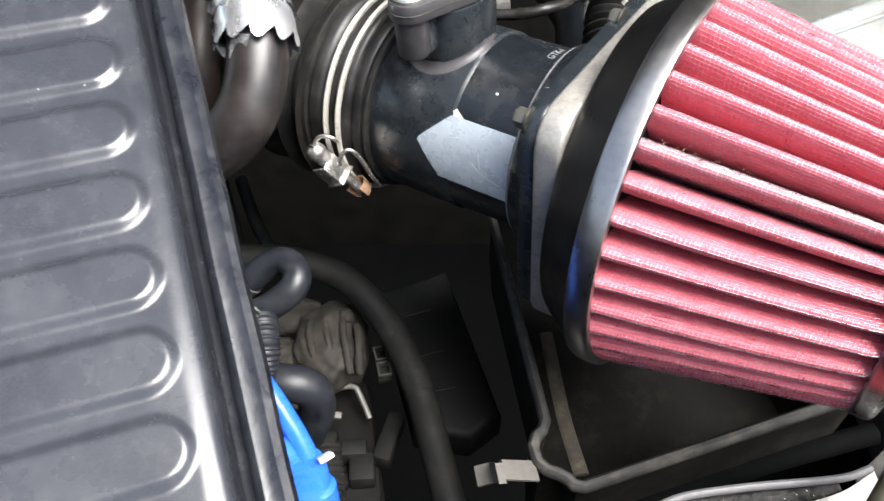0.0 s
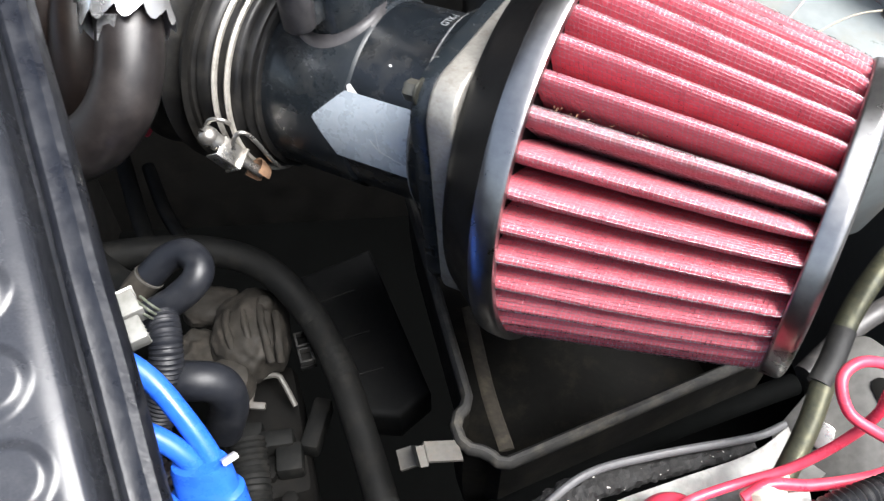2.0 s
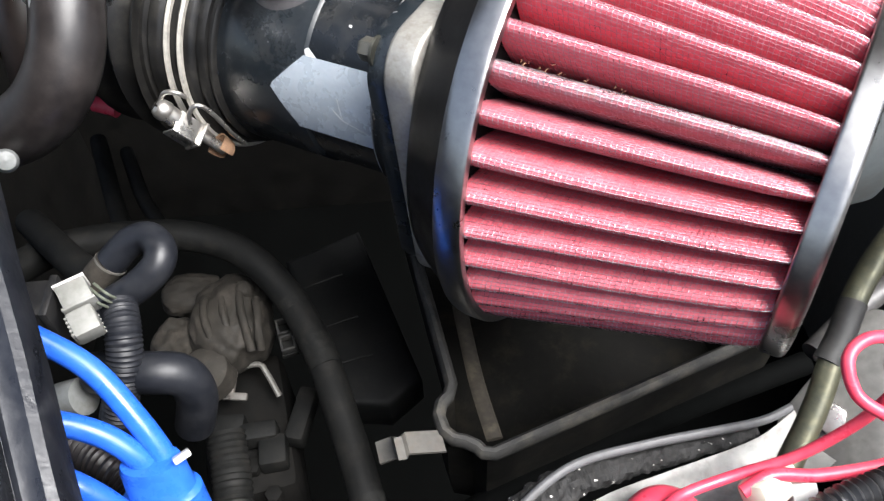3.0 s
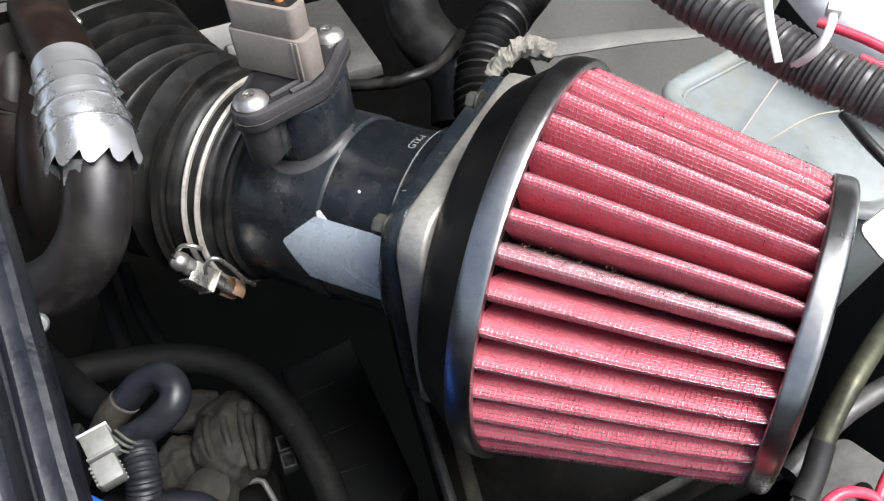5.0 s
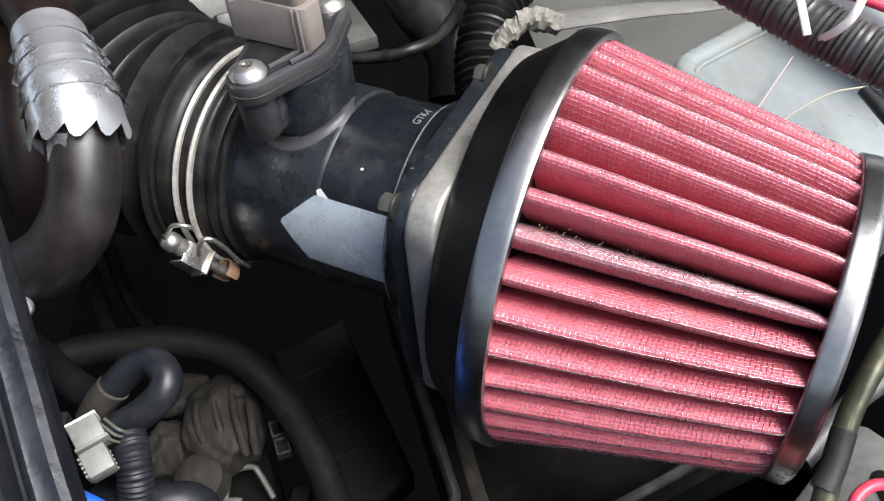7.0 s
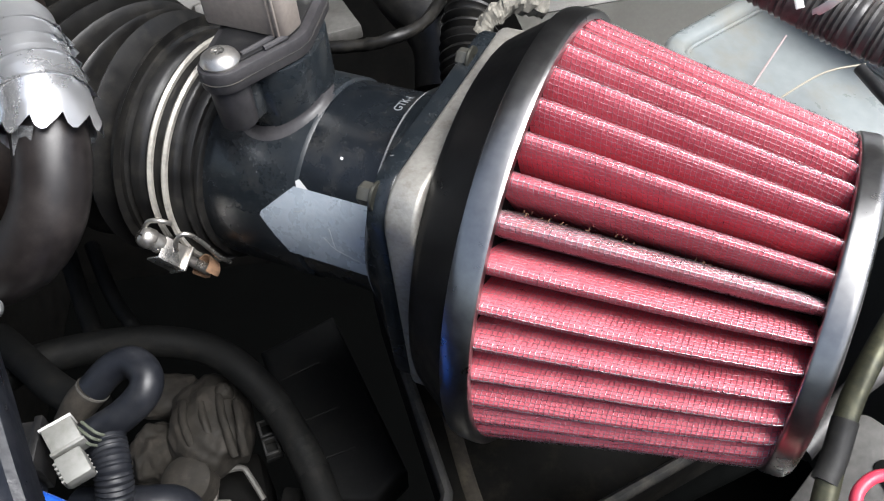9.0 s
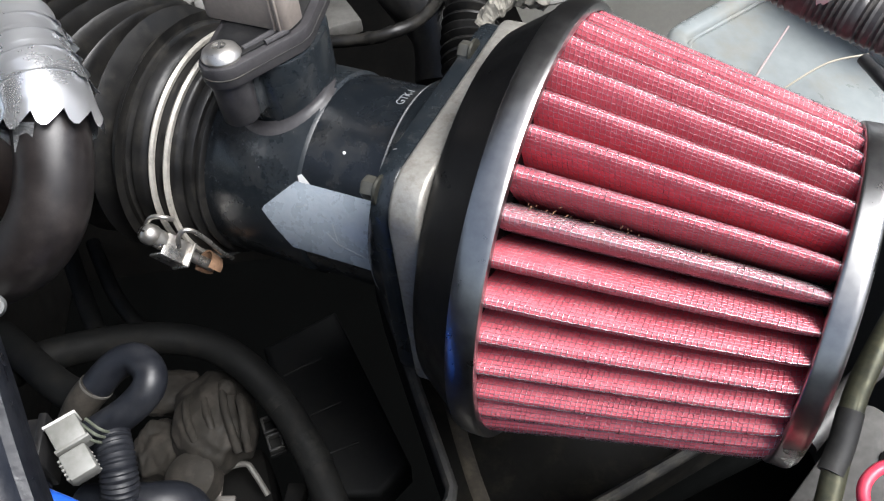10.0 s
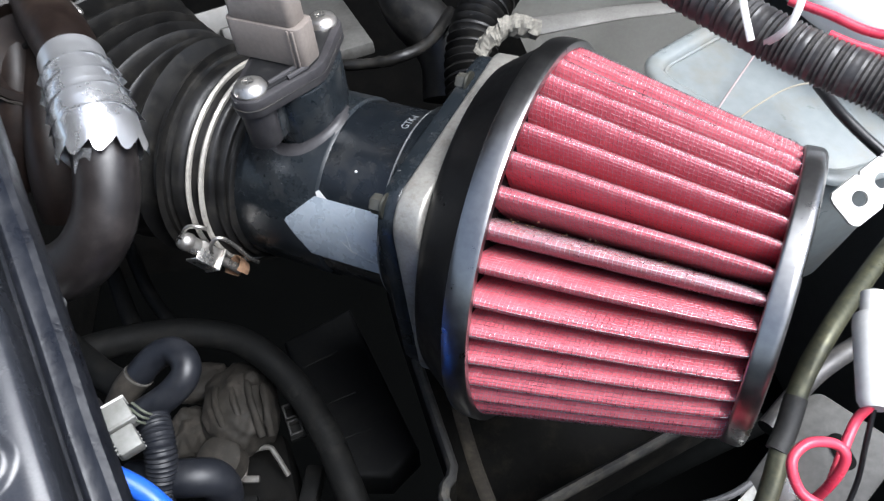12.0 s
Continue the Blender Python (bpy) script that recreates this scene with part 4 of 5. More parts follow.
def harness_clip():
    root = thing("harness_clip", "dark plastic harness clip with two square loops", "clip", pose(-0.0284, 0.2440, 0.7520, 0, 0, 14))
    for y in (0.0052, -0.0052):
        for size, at in (((0.0012, 0.0092, 0.004), (-0.0032, y, 0)), ((0.0012, 0.0092, 0.004), (0.0032, y, 0)), ((0.0074, 0.0013, 0.004), (0, y + 0.0040, 0)), ((0.0074, 0.0013, 0.004), (0, y - 0.0040, 0))):
            part("loop_bar", block(size, at, 0.0004), DUSTY_PLASTIC_DARK, root)
    part("backing", block((0.0085, 0.0200, 0.003), (0, 0, -0.004), 0.0006), SHADED_DUSTY_RUBBER, root)


harness_clip()



def splash_shield():
    """A dark moulded shield below the pipe."""
    out = [(-0.0391, 0.3226), (0.0052, 0.3426), (0.0375, 0.2348), (0.0196, 0.2200), (-0.0124, 0.2251)]
    root = thing("splash_shield", "dusty plastic splash shield below the pipe, blackened for shade", "splash shield")
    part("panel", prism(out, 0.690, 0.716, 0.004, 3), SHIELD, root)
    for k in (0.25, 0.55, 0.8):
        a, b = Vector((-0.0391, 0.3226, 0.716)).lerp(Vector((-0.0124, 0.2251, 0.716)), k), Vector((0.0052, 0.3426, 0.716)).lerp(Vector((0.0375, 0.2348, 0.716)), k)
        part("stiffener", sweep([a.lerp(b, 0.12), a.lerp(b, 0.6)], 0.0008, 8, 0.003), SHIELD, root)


splash_shield()

# hoses deep down


def arching_hose():
    root = thing("lower_hose", "dusty grey-black hose with worn tape arching over the housing", "hose")
    way = [(-0.1480, 0.2581, 0.8000), (-0.1330, 0.2747, 0.7950), (-0.1093, 0.2839, 0.7900), (-0.0775, 0.2870, 0.7850), (-0.0499, 0.2808, 0.7780), (-0.0273, 0.2592, 0.7700), (-0.0108, 0.2290, 0.7620), (-0.0007, 0.1978, 0.7550), (0.0088, 0.1629, 0.7500), (0.0151, 0.1363, 0.7450)]
    part("tube", sweep(way, 0.0078, 20, 0.003), SHADED_DUSTY_RUBBER, root)
    path = smooth_path(way, 0.001)
    for f, n in ((0.55, 5), (0.63, 12), (0.90, 10)):
        i = int(f * len(path))
        part("tape_band", sweep(path[i:i + n], 0.0080, 18, straight=True, wobble=0.06), MATT_TAPE, root, "worn grey tape band")


arching_hose()
solo("lower_hose", sweep([(-0.1454, 0.2899, 0.8000), (-0.1063, 0.2454, 0.8150), (-0.0859, 0.2301, 0.8200)], 0.0070, 18, 0.003), SHADED_DUSTY_RUBBER, "dusty grey hose behind the plug", "hose")


def elbow_hose():
    root = thing("elbow_hose", "black rubber U-bend hose on a dusty brown stub", "hose")
    part("bend", sweep([(-0.0825, 0.2291, 0.8360), (-0.0737, 0.2329, 0.8425), (-0.0652, 0.2323, 0.8460), (-0.0592, 0.2253, 0.8465), (-0.0600, 0.2189, 0.8440), (-0.0684, 0.2146, 0.8380), (-0.0800, 0.2121, 0.8320), (-0.0931, 0.2091, 0.8260), (-0.1050, 0.2070, 0.8200)], 0.0063, 22, 0.0015), MATT_RUBBER, root)
    part("stub", sweep([(-0.0940, 0.2225, 0.8240), (-0.0885, 0.2265, 0.8310), (-0.0825, 0.2291, 0.8360)], 0.0066, 20, 0.002), CASTING, root, "dusty brown rubber stub")
    part("stub_lip", sweep([(-0.0831, 0.2288, 0.8354), (-0.0825, 0.2291, 0.8360)], 0.0068, 20, 0.0003), GREY_BRACKET, root, "pale worn lip")


elbow_hose()
solo("elbow_hose", sweep([(-0.0853, 0.1867, 0.8220), (-0.0623, 0.1796, 0.8300), (-0.0507, 0.1797, 0.8260), (-0.0488, 0.1789, 0.8120), (-0.0554, 0.1787, 0.7900)], 0.0080, 22, 0.002), MATT_RUBBER, "thick black rubber elbow hose", "hose")
solo("conduit", sweep([(-0.0699, 0.1990, 0.8480), (-0.0674, 0.1879, 0.8450), (-0.0683, 0.1790, 0.8360), (-0.0743, 0.1694, 0.8200), (-0.0838, 0.1614, 0.8000)], 0.0064, 22, ribs=0.0017, rib_height=0.0007), MATT_RUBBER, "dusty black corrugated cable conduit", "conduit")
solo("conduit", sweep([(-0.0936, 0.1621, 0.8150), (-0.0770, 0.1514, 0.8150), (-0.0663, 0.1430, 0.8120), (-0.0583, 0.1263, 0.8100)], 0.0062, 18, ribs=0.0024, rib_height=0.0010), OLD_RUBBER, "dirty brown-black corrugated tube", "conduit")
solo("conduit", sweep([(-0.0555, 0.1964, 0.7450), (-0.0524, 0.1784, 0.7400), (-0.0493, 0.1533, 0.7350)], 0.0088, 18, ribs=0.0030, rib_height=0.0010), SHADED_DUSTY_RUBBER, "dusty corrugated tube deep in the bay", "conduit")


def sensor_connector():
    root = thing("sensor_connector", "light grey plug with green wires in a black socket", "connector")
    m = along((-0.0775, 0.1905, 0.8580), (-0.0848, 0.2037, 0.8620))

    def piece(name, size, at, bevel, mat, label=""):
        bm = block(size, at, bevel)
        bm.transform(m)
        part(name, bm, mat, root, label)

    piece("body", (0.0104, 0.0095, 0.0100), (0, 0, 0.005), 0.0006, AGED_SHADED_NYLON)
    piece("collar", (0.0092, 0.0086, 0.0100), (0.0012, 0, -0.0062), 0.0010, AGED_SHADED_NYLON)
    piece("flange", (0.0116, 0.0104, 0.0012), (0, 0, 0.0000), 0.0003, AGED_SHADED_NYLON)
    piece("front_rim", (0.0112, 0.0102, 0.0010), (0, 0, 0.0098), 0.0003, WHITE_PLASTIC, "paler front rim")
    piece("latch", (0.0036, 0.0018, 0.0078), (-0.0004, -0.0055, 0.0048), 0.0004, WHITE_PLASTIC, "raised pale latch")
    piece("latch_window", (0.0020, 0.0008, 0.0024), (-0.0004, -0.0062, 0.0062), 0.0002, BLACK_PLASTIC, "dark latch window")
    for x in (-0.0042, 0.0042):
        piece("guide_rail", (0.0009, 0.0014, 0.0086), (x, -0.0050, 0.0050), 0.0003, AGED_SHADED_NYLON)
    for k in range(5):
        piece("ridge", (0.0098, 0.0010, 0.0009), (0.0012, -0.0044, -0.0030 - 0.0017 * k), 0.0003, AGED_SHADED_NYLON)
        piece("ridge", (0.0010, 0.0088, 0.0009), (0.0060, 0, -0.0030 - 0.0017 * k), 0.0003, AGED_SHADED_NYLON)
    sock = block((0.022, 0.016, 0.018), (0, 0, 0), 0.002)
    sock.transform(Matrix.Translation((-0.0984, 0.1942, 0.8530)))
    part("socket", sock, BLACK_PLASTIC, root, "black plastic socket")
    rim = block((0.0030, 0.0180, 0.0196), (0.0100, 0, 0), 0.0008)
    rim.transform(Matrix.Translation((-0.0984, 0.1942, 0.8530)))
    part("socket_rim", rim, BLACK_PLASTIC, root)
    tab = block((0.0060, 0.0022, 0.0012), (0.0010, -0.0020, 0.0094), 0.0004)
    tab.transform(Matrix.Translation((-0.0984, 0.1942, 0.8530)))
    part("socket_tab", tab, GREY_PLASTIC, root, "scuffed grey tab")
    barrel = sweep([(-0.1010, 0.1840, 0.8480), (-0.0905, 0.1835, 0.8500)], 0.0066, 24, 0.001)
    part("barrel", barrel, MATT_RUBBER, root, "round dark barrel")
    for k in range(3):
        w = sweep([(-0.0780, 0.1975, 0.8580), (-0.0724, 0.1924, 0.8580), (-0.0707, 0.1950, 0.8500)], 0.00055, 8, 0.001)
        w.transform(Matrix.Translation((0.0012 * k, 0.0018 * k, 0)))
        part("wire", w, GREEN_WIRE, root, "thin green wire")
    return root


sensor_connector()
solo("breather_stub", sweep([(-0.1020, 0.1825, 0.8100), (-0.0911, 0.1812, 0.8150)], 0.0075, 18, 0.002), GREY_PLASTIC, "grey plastic stub beside the conduit", "stub")


# ---- blue ignition leads ----
def lead(points, label):
    return solo("ignition_lead", sweep(points, 0.0037, 18, 0.0015), BLUE, label, "ignition lead", group="blue ignition leads")


lead([(-0.0834, 0.1619, 0.8917), (-0.0725, 0.1586, 0.8858), (-0.0593, 0.1519, 0.8783), (-0.0489, 0.1419, 0.8681), (-0.0412, 0.1324, 0.8568), (-0.0384, 0.1246, 0.8440)], "glossy blue silicone ignition lead")
lead([(-0.0763, 0.1367, 0.8778), (-0.0665, 0.1372, 0.8735), (-0.0557, 0.1352, 0.8673), (-0.0473, 0.1309, 0.8591), (-0.0434, 0.1266, 0.8492)], "glossy blue silicone ignition lead")
lead([(-0.0708, 0.1251, 0.8684), (-0.0612, 0.1220, 0.8613), (-0.0538, 0.1185, 0.8510), (-0.0477, 0.1129, 0.8336)], "glossy blue silicone ignition lead")


def lead_holder():
    root = thing("lead_holder", "blue plastic holder joining the ignition leads", "cable holder")
    m = along((-0.0443, 0.1298, 0.8570), (-0.0430, 0.1197, 0.8240), (0, -1, 1))
    for name, prof in (("sleeve", [(-0.002, 0.0), (-0.002, 0.0090), (0.0, 0.0098), (0.010, 0.0105), (0.0115, 0.0122), (0.040, 0.0135), (0.040, 0.0)]),):
        b = lathe(prof, 28)
        b.transform(m @ Matrix.Diagonal((1.0, 0.7, 1, 1)))
        part(name, b, BLUE, root)
    tag = block((0.0055, 0.002, 0.0055), (0, 0, 0), 0.0006)
    tag.transform(Matrix.Translation((-0.0342, 0.1296, 0.8613)) @ pose(0, 0, 0, 40, 0, 35))
    part("tag", tag, WHITE_PLASTIC, root, "small white tag")


lead_holder()


# ---- open lower half of the air box ----
def airbox():
    root = thing("airbox_tray", "open black plastic lower air box with a dusty rim", "air box")
    A, B, D = Vector((0.0381, 0.2680, 0.8000)), Vector((0.0607, 0.1486, 0.8000)), Vector((0.1681, 0.1866, 0.8000))
    A = B + (A - B) * 1.35
    D = B + (D - B) * 1.25
    E = A + D - B
    S1, S2 = Vector((0.0503, 0.1777, 0.8000)), Vector((0.0430, 0.1705, 0.8000))
    S3, S4 = Vector((0.0460, 0.1577, 0.8000)), Vector((0.0560, 0.1548, 0.8000))
    loop = [A, S1, S2, S3, S4, B, D, E]
    corners = [A, S1, S2, S3, S4, B, D, E]
    way = []
    for i, p in enumerate(corners):
        q, o = corners[(i + 1) % 8], corners[i - 1]
        way += [p.lerp(o, 0.5), p + (o - p).normalized() * min(0.003, (o - p).length * 0.3), p + (q - p).normalized() * min(0.003, (q - p).length * 0.3)]
    rim = sweep(way + way[:1], 0.0027, 10, 0.0015, flat=1.3, straight=True)
    part("rim", rim, DUSTY_PLASTIC, root, "dusty grey-black rim")
    bm = bmesh.new()
    c = sum(loop, Vector()) / len(loop)

    def ring(k, z=None, drop=0.0):
        return [bm.verts.new(Vector(((p.x - c.x) * k + c.x, (p.y - c.y) * k + c.y, (p.z if z is None else z) - drop))) for p in loop]

    rows = [ring(0.92, 0.742), ring(0.975, 0.765), ring(0.985), ring(1.0), ring(0.99, 0.765), ring(0.94, 0.739)]
    for lower, upper in zip(rows, rows[1:]):
        for i in range(8):
            bm.faces.new((lower[i], lower[(i + 1) % 8], upper[(i + 1) % 8], upper[i]))
    bm.faces.new(rows[0])
    bm.faces.new(rows[-1])
    bmesh.ops.recalc_face_normals(bm, faces=bm.faces)
    part("tray", bm, TRAY, root, "brown dusty inner walls, toned down for shade", smooth=20)
    inner = sweep([Vector((0.0571, 0.2434, 0.7800)), Vector((0.0610, 0.1936, 0.7830)), Vector((0.0653, 0.1612, 0.7880))], 0.0034, 10, 0.004, flat=0.3)
    part("inner_ledge", inner, BROWN_DUST, root, "brown dusty ledge inside")
    clip = ribbon([Vector((0.0446, 0.1566, 0.8000)), Vector((0.0303, 0.1570, 0.8000)), Vector((0.0294, 0.1495, 0.8120)), Vector((0.0277, 0.1494, 0.8120)), Vector((0.0260, 0.1559, 0.8000)), Vector((0.0193, 0.1554, 0.7970))], Vector((0.0008, -0.0045, 0.0)), 0.0007)
    part("clip", clip, GREY_BRACKET, root, "pale steel spring clip")
    return root


airbox()
# rail coloured black to stand for the shade around it
solo("cross_rail", sweep([(0.0228, 0.1258, 0.7600), (0.0600, 0.1462, 0.7600), (0.0998, 0.1632, 0.7600), (0.1560, 0.1818, 0.7600), (0.2159, 0.1989, 0.7600)], 0.0055, 16, 0.006), SHADE_BLACK, "rail behind the lamp, blackened for the deep shade", "rail")


# ---- lamp housing with foam seal, lower corner of the bay ----
def lamp_housing():
    root = thing("headlamp_housing", "pale headlamp housing with a grey lip and dirty foam", "headlamp")
    back = [(0.0523, 0.0975, 0.8462), (0.0631, 0.1080, 0.8490), (0.0814, 0.1191, 0.8528), (0.1063, 0.1244, 0.8522), (0.1426, 0.1300, 0.8485), (0.1563, 0.1344, 0.8477)]
    lip = sweep(back, 0.0014, 12, 0.002, flat=1.4)
    part("lip", lip, LAMP_LIP, root, "thin grey plastic lip")
    foam = sweep([(0.0579, 0.1001, 0.8422), (0.0689, 0.1102, 0.8460), (0.0855, 0.1180, 0.8469), (0.1052, 0.1226, 0.8454), (0.1253, 0.1260, 0.8442), (0.1444, 0.1298, 0.8433)], 0.0062, 18, 0.0007, flat=0.7, wobble=0.35, ends=0.5)
    part("foam_seal", foam, FOAM, root, "crumbling black foam seal", smooth=0)
    bm = bmesh.new()
    edge = smooth_path([(0.0660, 0.0967, 0.8450), (0.0875, 0.1102, 0.8471), (0.1108, 0.1169, 0.8475), (0.1413, 0.1251, 0.8470), (0.1577, 0.1338, 0.8473)], 0.004)
    near = smooth_path([(0.0732, 0.0881, 0.8436), (0.0911, 0.0938, 0.8467), (0.1185, 0.1008, 0.8489), (0.1471, 0.1057, 0.8481), (0.1637, 0.1155, 0.8481)], 0.004)
    n = 24
    e = [edge[int(i * (len(edge) - 1) / n)] for i in range(n + 1)]
    g = [near[int(i * (len(near) - 1) / n)] for i in range(n + 1)]
    rows = [[bm.verts.new(a.lerp(b, f) + Vector((0, 0, -0.004 * math.sin(f * 3.1)))) for f in (0, 0.15, 0.4, 0.7, 1)] for a, b in zip(e, g)]
    for p, q in zip(rows, rows[1:]):
        for j in range(4):
            bm.faces.new((p[j], p[j + 1], q[j + 1], q[j]))
    bmesh.ops.solidify(bm, geom=bm.faces[:], thickness=0.002)
    part("shell", bm, LAMP_WHITE, root, "pale dusty lamp shell")
    return root


lamp_housing()


def lamp_cap():
    root = thing("relay", "round red plastic relay on the lamp", "relay")
    m = along((0.1034, 0.0963, 0.8573), (0.0992, 0.0923, 0.8771))
    b = lathe([(-0.01, 0.0), (-0.01, 0.0125), (0.0, 0.0125), (0.004, 0.011), (0.006, 0.008), (0.007, 0.0)], 32)
    b.transform(m)
    part("cap", b, RED_WIRE, root)


lamp_cap()


def wire(points, r, mat, label, group=""):
    return solo("wire", sweep(points, r, 14, 0.0012), mat, label, "wire", group)


wire([(0.1013, 0.0992, 0.8635), (0.1078, 0.1020, 0.8675), (0.1219, 0.1054, 0.8685), (0.1390, 0.1070, 0.8747), (0.1516, 0.1090, 0.8872), (0.1561, 0.1099, 0.9019), (0.1585, 0.1130, 0.9118), (0.1561, 0.1166, 0.9146), (0.1473, 0.1172, 0.9167), (0.1408, 0.1133, 0.9153), (0.1414, 0.1062, 0.9106), (0.1469, 0.1016, 0.9081), (0.1561, 0.0978, 0.9046), (0.1677, 0.0965, 0.9005)], 0.0016, RED_WIRE, "glossy red wire looping over the lamp", "red wires")
wire([(0.1233, 0.1004, 0.8697), (0.1316, 0.1032, 0.8724), (0.1454, 0.1028, 0.8704), (0.1643, 0.1045, 0.8690), (0.1787, 0.1079, 0.8687)], 0.0019, RED_WIRE, "glossy red wire entering the ivory connector", "red wires")
wire([(0.1561, 0.1099, 0.9019), (0.1680, 0.1241, 0.9082), (0.1722, 0.1269, 0.9137), (0.1745, 0.1290, 0.9175)], 0.0016, RED_WIRE, "glossy red wire running into the white bullet connector", "red wires")
wire([(0.1684, 0.1085, 0.8803), (0.1714, 0.1140, 0.8906), (0.1722, 0.1198, 0.9023), (0.1746, 0.1279, 0.9148)], 0.0009, BLACK_PLASTIC, "thin black wire below the bullet connector", "thin wires")
solo("wire_connector", add(block((0.012, 0.009, 0.009), (0, 0, 0), 0.0015), block((0.006, 0.006, 0.006), (0.008, 0, 0), 0.001)), IVORY, "ivory plastic wire connector", "connector", place=Matrix.Translation((0.1306, 0.1012, 0.8682)) @ pose(0, 0, 0, 40, 10, 35))
solo("wire_connector", block((0.008, 0.010, 0.006), (0, 0, 0), 0.001), WHITE_PLASTIC, "small translucent white connector", "connector", place=Matrix.Translation((0.1410, 0.0993, 0.8645)) @ pose(0, 0, 0, 40, 0, 10))
solo("conduit", sweep([(0.1259, 0.0842, 0.8694), (0.1415, 0.0919, 0.8741), (0.1559, 0.0961, 0.8745), (0.1718, 0.1006, 0.8726)], 0.0042, 18, ribs=0.0024, rib_height=0.0012), BLACK_PLASTIC, "black corrugated cable conduit by the lamp", "conduit")
solo("support_rod", sweep([(0.1407, 0.1087, 0.8644), (0.1508, 0.1215, 0.8725), (0.1607, 0.1377, 0.8834), (0.1707, 0.1517, 0.8911), (0.1872, 0.1675, 0.8958), (0.2094, 0.1861, 0.8942), (0.2341, 0.2056, 0.8937)], 0.0037, 18, 0.003), OLIVE, "olive passivated steel rod with a worn dark sleeve", "rod")
solo("rod_sleeve", sweep([(0.1557, 0.1318, 0.8798), (0.1607, 0.1377, 0.8834), (0.1663, 0.1461, 0.8885)], 0.0040, 18, 0.002), DUSTY_PLASTIC_DARK, "worn dark grey sleeve on the rod", "sleeve")
solo("grey_pipe", sweep([(0.1780, 0.1604, 0.8359), (0.2069, 0.1792, 0.8418), (0.2381, 0.1903, 0.8479), (0.2672, 0.1983, 0.8512)], 0.0044, 14, 0.003), CONDUIT, "dull grey pipe behind the rod", "pipe")


def lamp_bracket():
    root = thing("lamp_bracket", "dull grey steel bracket with a bolt and slot", "bracket")
    m = along((0.1825, 0.1338, 0.8488), (0.1468, 0.1072, 0.9052))
    p = prism(rounded(0.018, 0.026, 0.005), -0.0015, 0.0015, 0.0005)
    p.transform(m)
    part("plate", p, WORN_STEEL, root)
    s = prism(rounded(0.003, 0.007, 0.0029), 0.0016, 0.0022, 0.0002)
    s.transform(m @ pose(0.002, 0.012, 0, 0, 0, 60))
    part("slot", s, SHADE_DARK_METAL, root, "dark slot")
    h = hexagon(0.0055, 0.005)
    h.transform(m @ pose(-0.006, -0.012, 0.0016))
    part("bolt", h, STEEL, root)


lamp_bracket()


# ---- reservoir and the clutter beyond the filter ----
def reservoir():
    root = thing("washer_reservoir", "milky translucent washer reservoir with a raised edge", "reservoir")
    A, B, Cc = Vector((0.1498, 0.2904, 0.9247)), Vector((0.2161, 0.3284, 0.9244)), Vector((0.2700, 0.2378, 0.9092))
    D = Vector((0.2112, 0.2245, 0.9075))
    n = (B - A).cross(D - A).normalized()
    if n.z < 0:
        n = -n
    cen = (A + B + Cc + D) / 4
    x = ((Cc - A) + (D - A)).normalized()
    x = (x - n * x.dot(n)).normalized()
    y = n.cross(x)
    m = Matrix((x, y, n)).transposed().to_4x4()
    m.translation = cen
    inv = m.inverted()
    loc = [inv @ p for p in (A, D, Cc, B)]
    # round the corners of the quad
    out = []
    for i, p in enumerate(loc):
        a, b = loc[i - 1], loc[(i + 1) % 4]
        d1, d2 = (a - p).normalized(), (b - p).normalized()
        for k in range(7):
            t = k / 6
            q = (p + d1 * 0.014) * (1 - t) ** 2 + p * 2 * t * (1 - t) + (p + d2 * 0.014) * t * t
            out.append((q.x, q.y))
    body = prism(out, -0.10, -0.003, 0.003)
    part("tank", (lambda b: (b.transform(m), b)[1])(body), RESERVOIR, root)
    bead = sweep([Vector((px * 0.975, py * 0.975, -0.0015)) for px, py in out + out[:1]], 0.0042, 12, 0.003, flat=0.6)
    bead.transform(m)
    part("raised_edge", bead, RESERVOIR, root, "pale raised edge")
    inner = sweep([Vector((px * 0.89, py * 0.86, -0.0025)) for px, py in out + out[:1]], 0.0010, 8, 0.003)
    inner.transform(m)
    part("inner_bead", inner, RESERVOIR, root)
    return root


reservoir()
wire([(0.2021, 0.2902, 0.9259), (0.1883, 0.2762, 0.9231), (0.1762, 0.2641, 0.9194), (0.1629, 0.2513, 0.9124)], 0.0004, PALE_RED, "thin pale red wire lying on the reservoir", "thin wires")
wire([(0.2184, 0.2624, 0.9302), (0.2039, 0.2622, 0.9286), (0.1905, 0.2589, 0.9244), (0.1805, 0.2551, 0.9201), (0.1689, 0.2489, 0.9135)], 0.0004, YELLOW_WIRE, "thin yellow wire lying on the reservoir", "thin wires")
solo("conduit", sweep([(0.1328, 0.3038, 0.9807), (0.1462, 0.2753, 0.9775), (0.1607, 0.2513, 0.9755), (0.1751, 0.2314, 0.9732), (0.1878, 0.2163, 0.9721), (0.2022, 0.1998, 0.9713)], 0.0082, 26, ribs=0.0019, rib_height=0.0011), CONDUIT, "thick grey-black corrugated conduit across the reservoir", "conduit")
solo("wall_fender_edge", sweep([(0.2196, 0.3298, 0.9591), (0.2343, 0.2978, 0.9463), (0.2582, 0.2727, 0.9405), (0.2977, 0.2561, 0.9304)], 0.016, 20, 0.006, flat=0.8), BODY_WHITE, "white painted fender edge beyond the conduit", "car body", kind="structure")
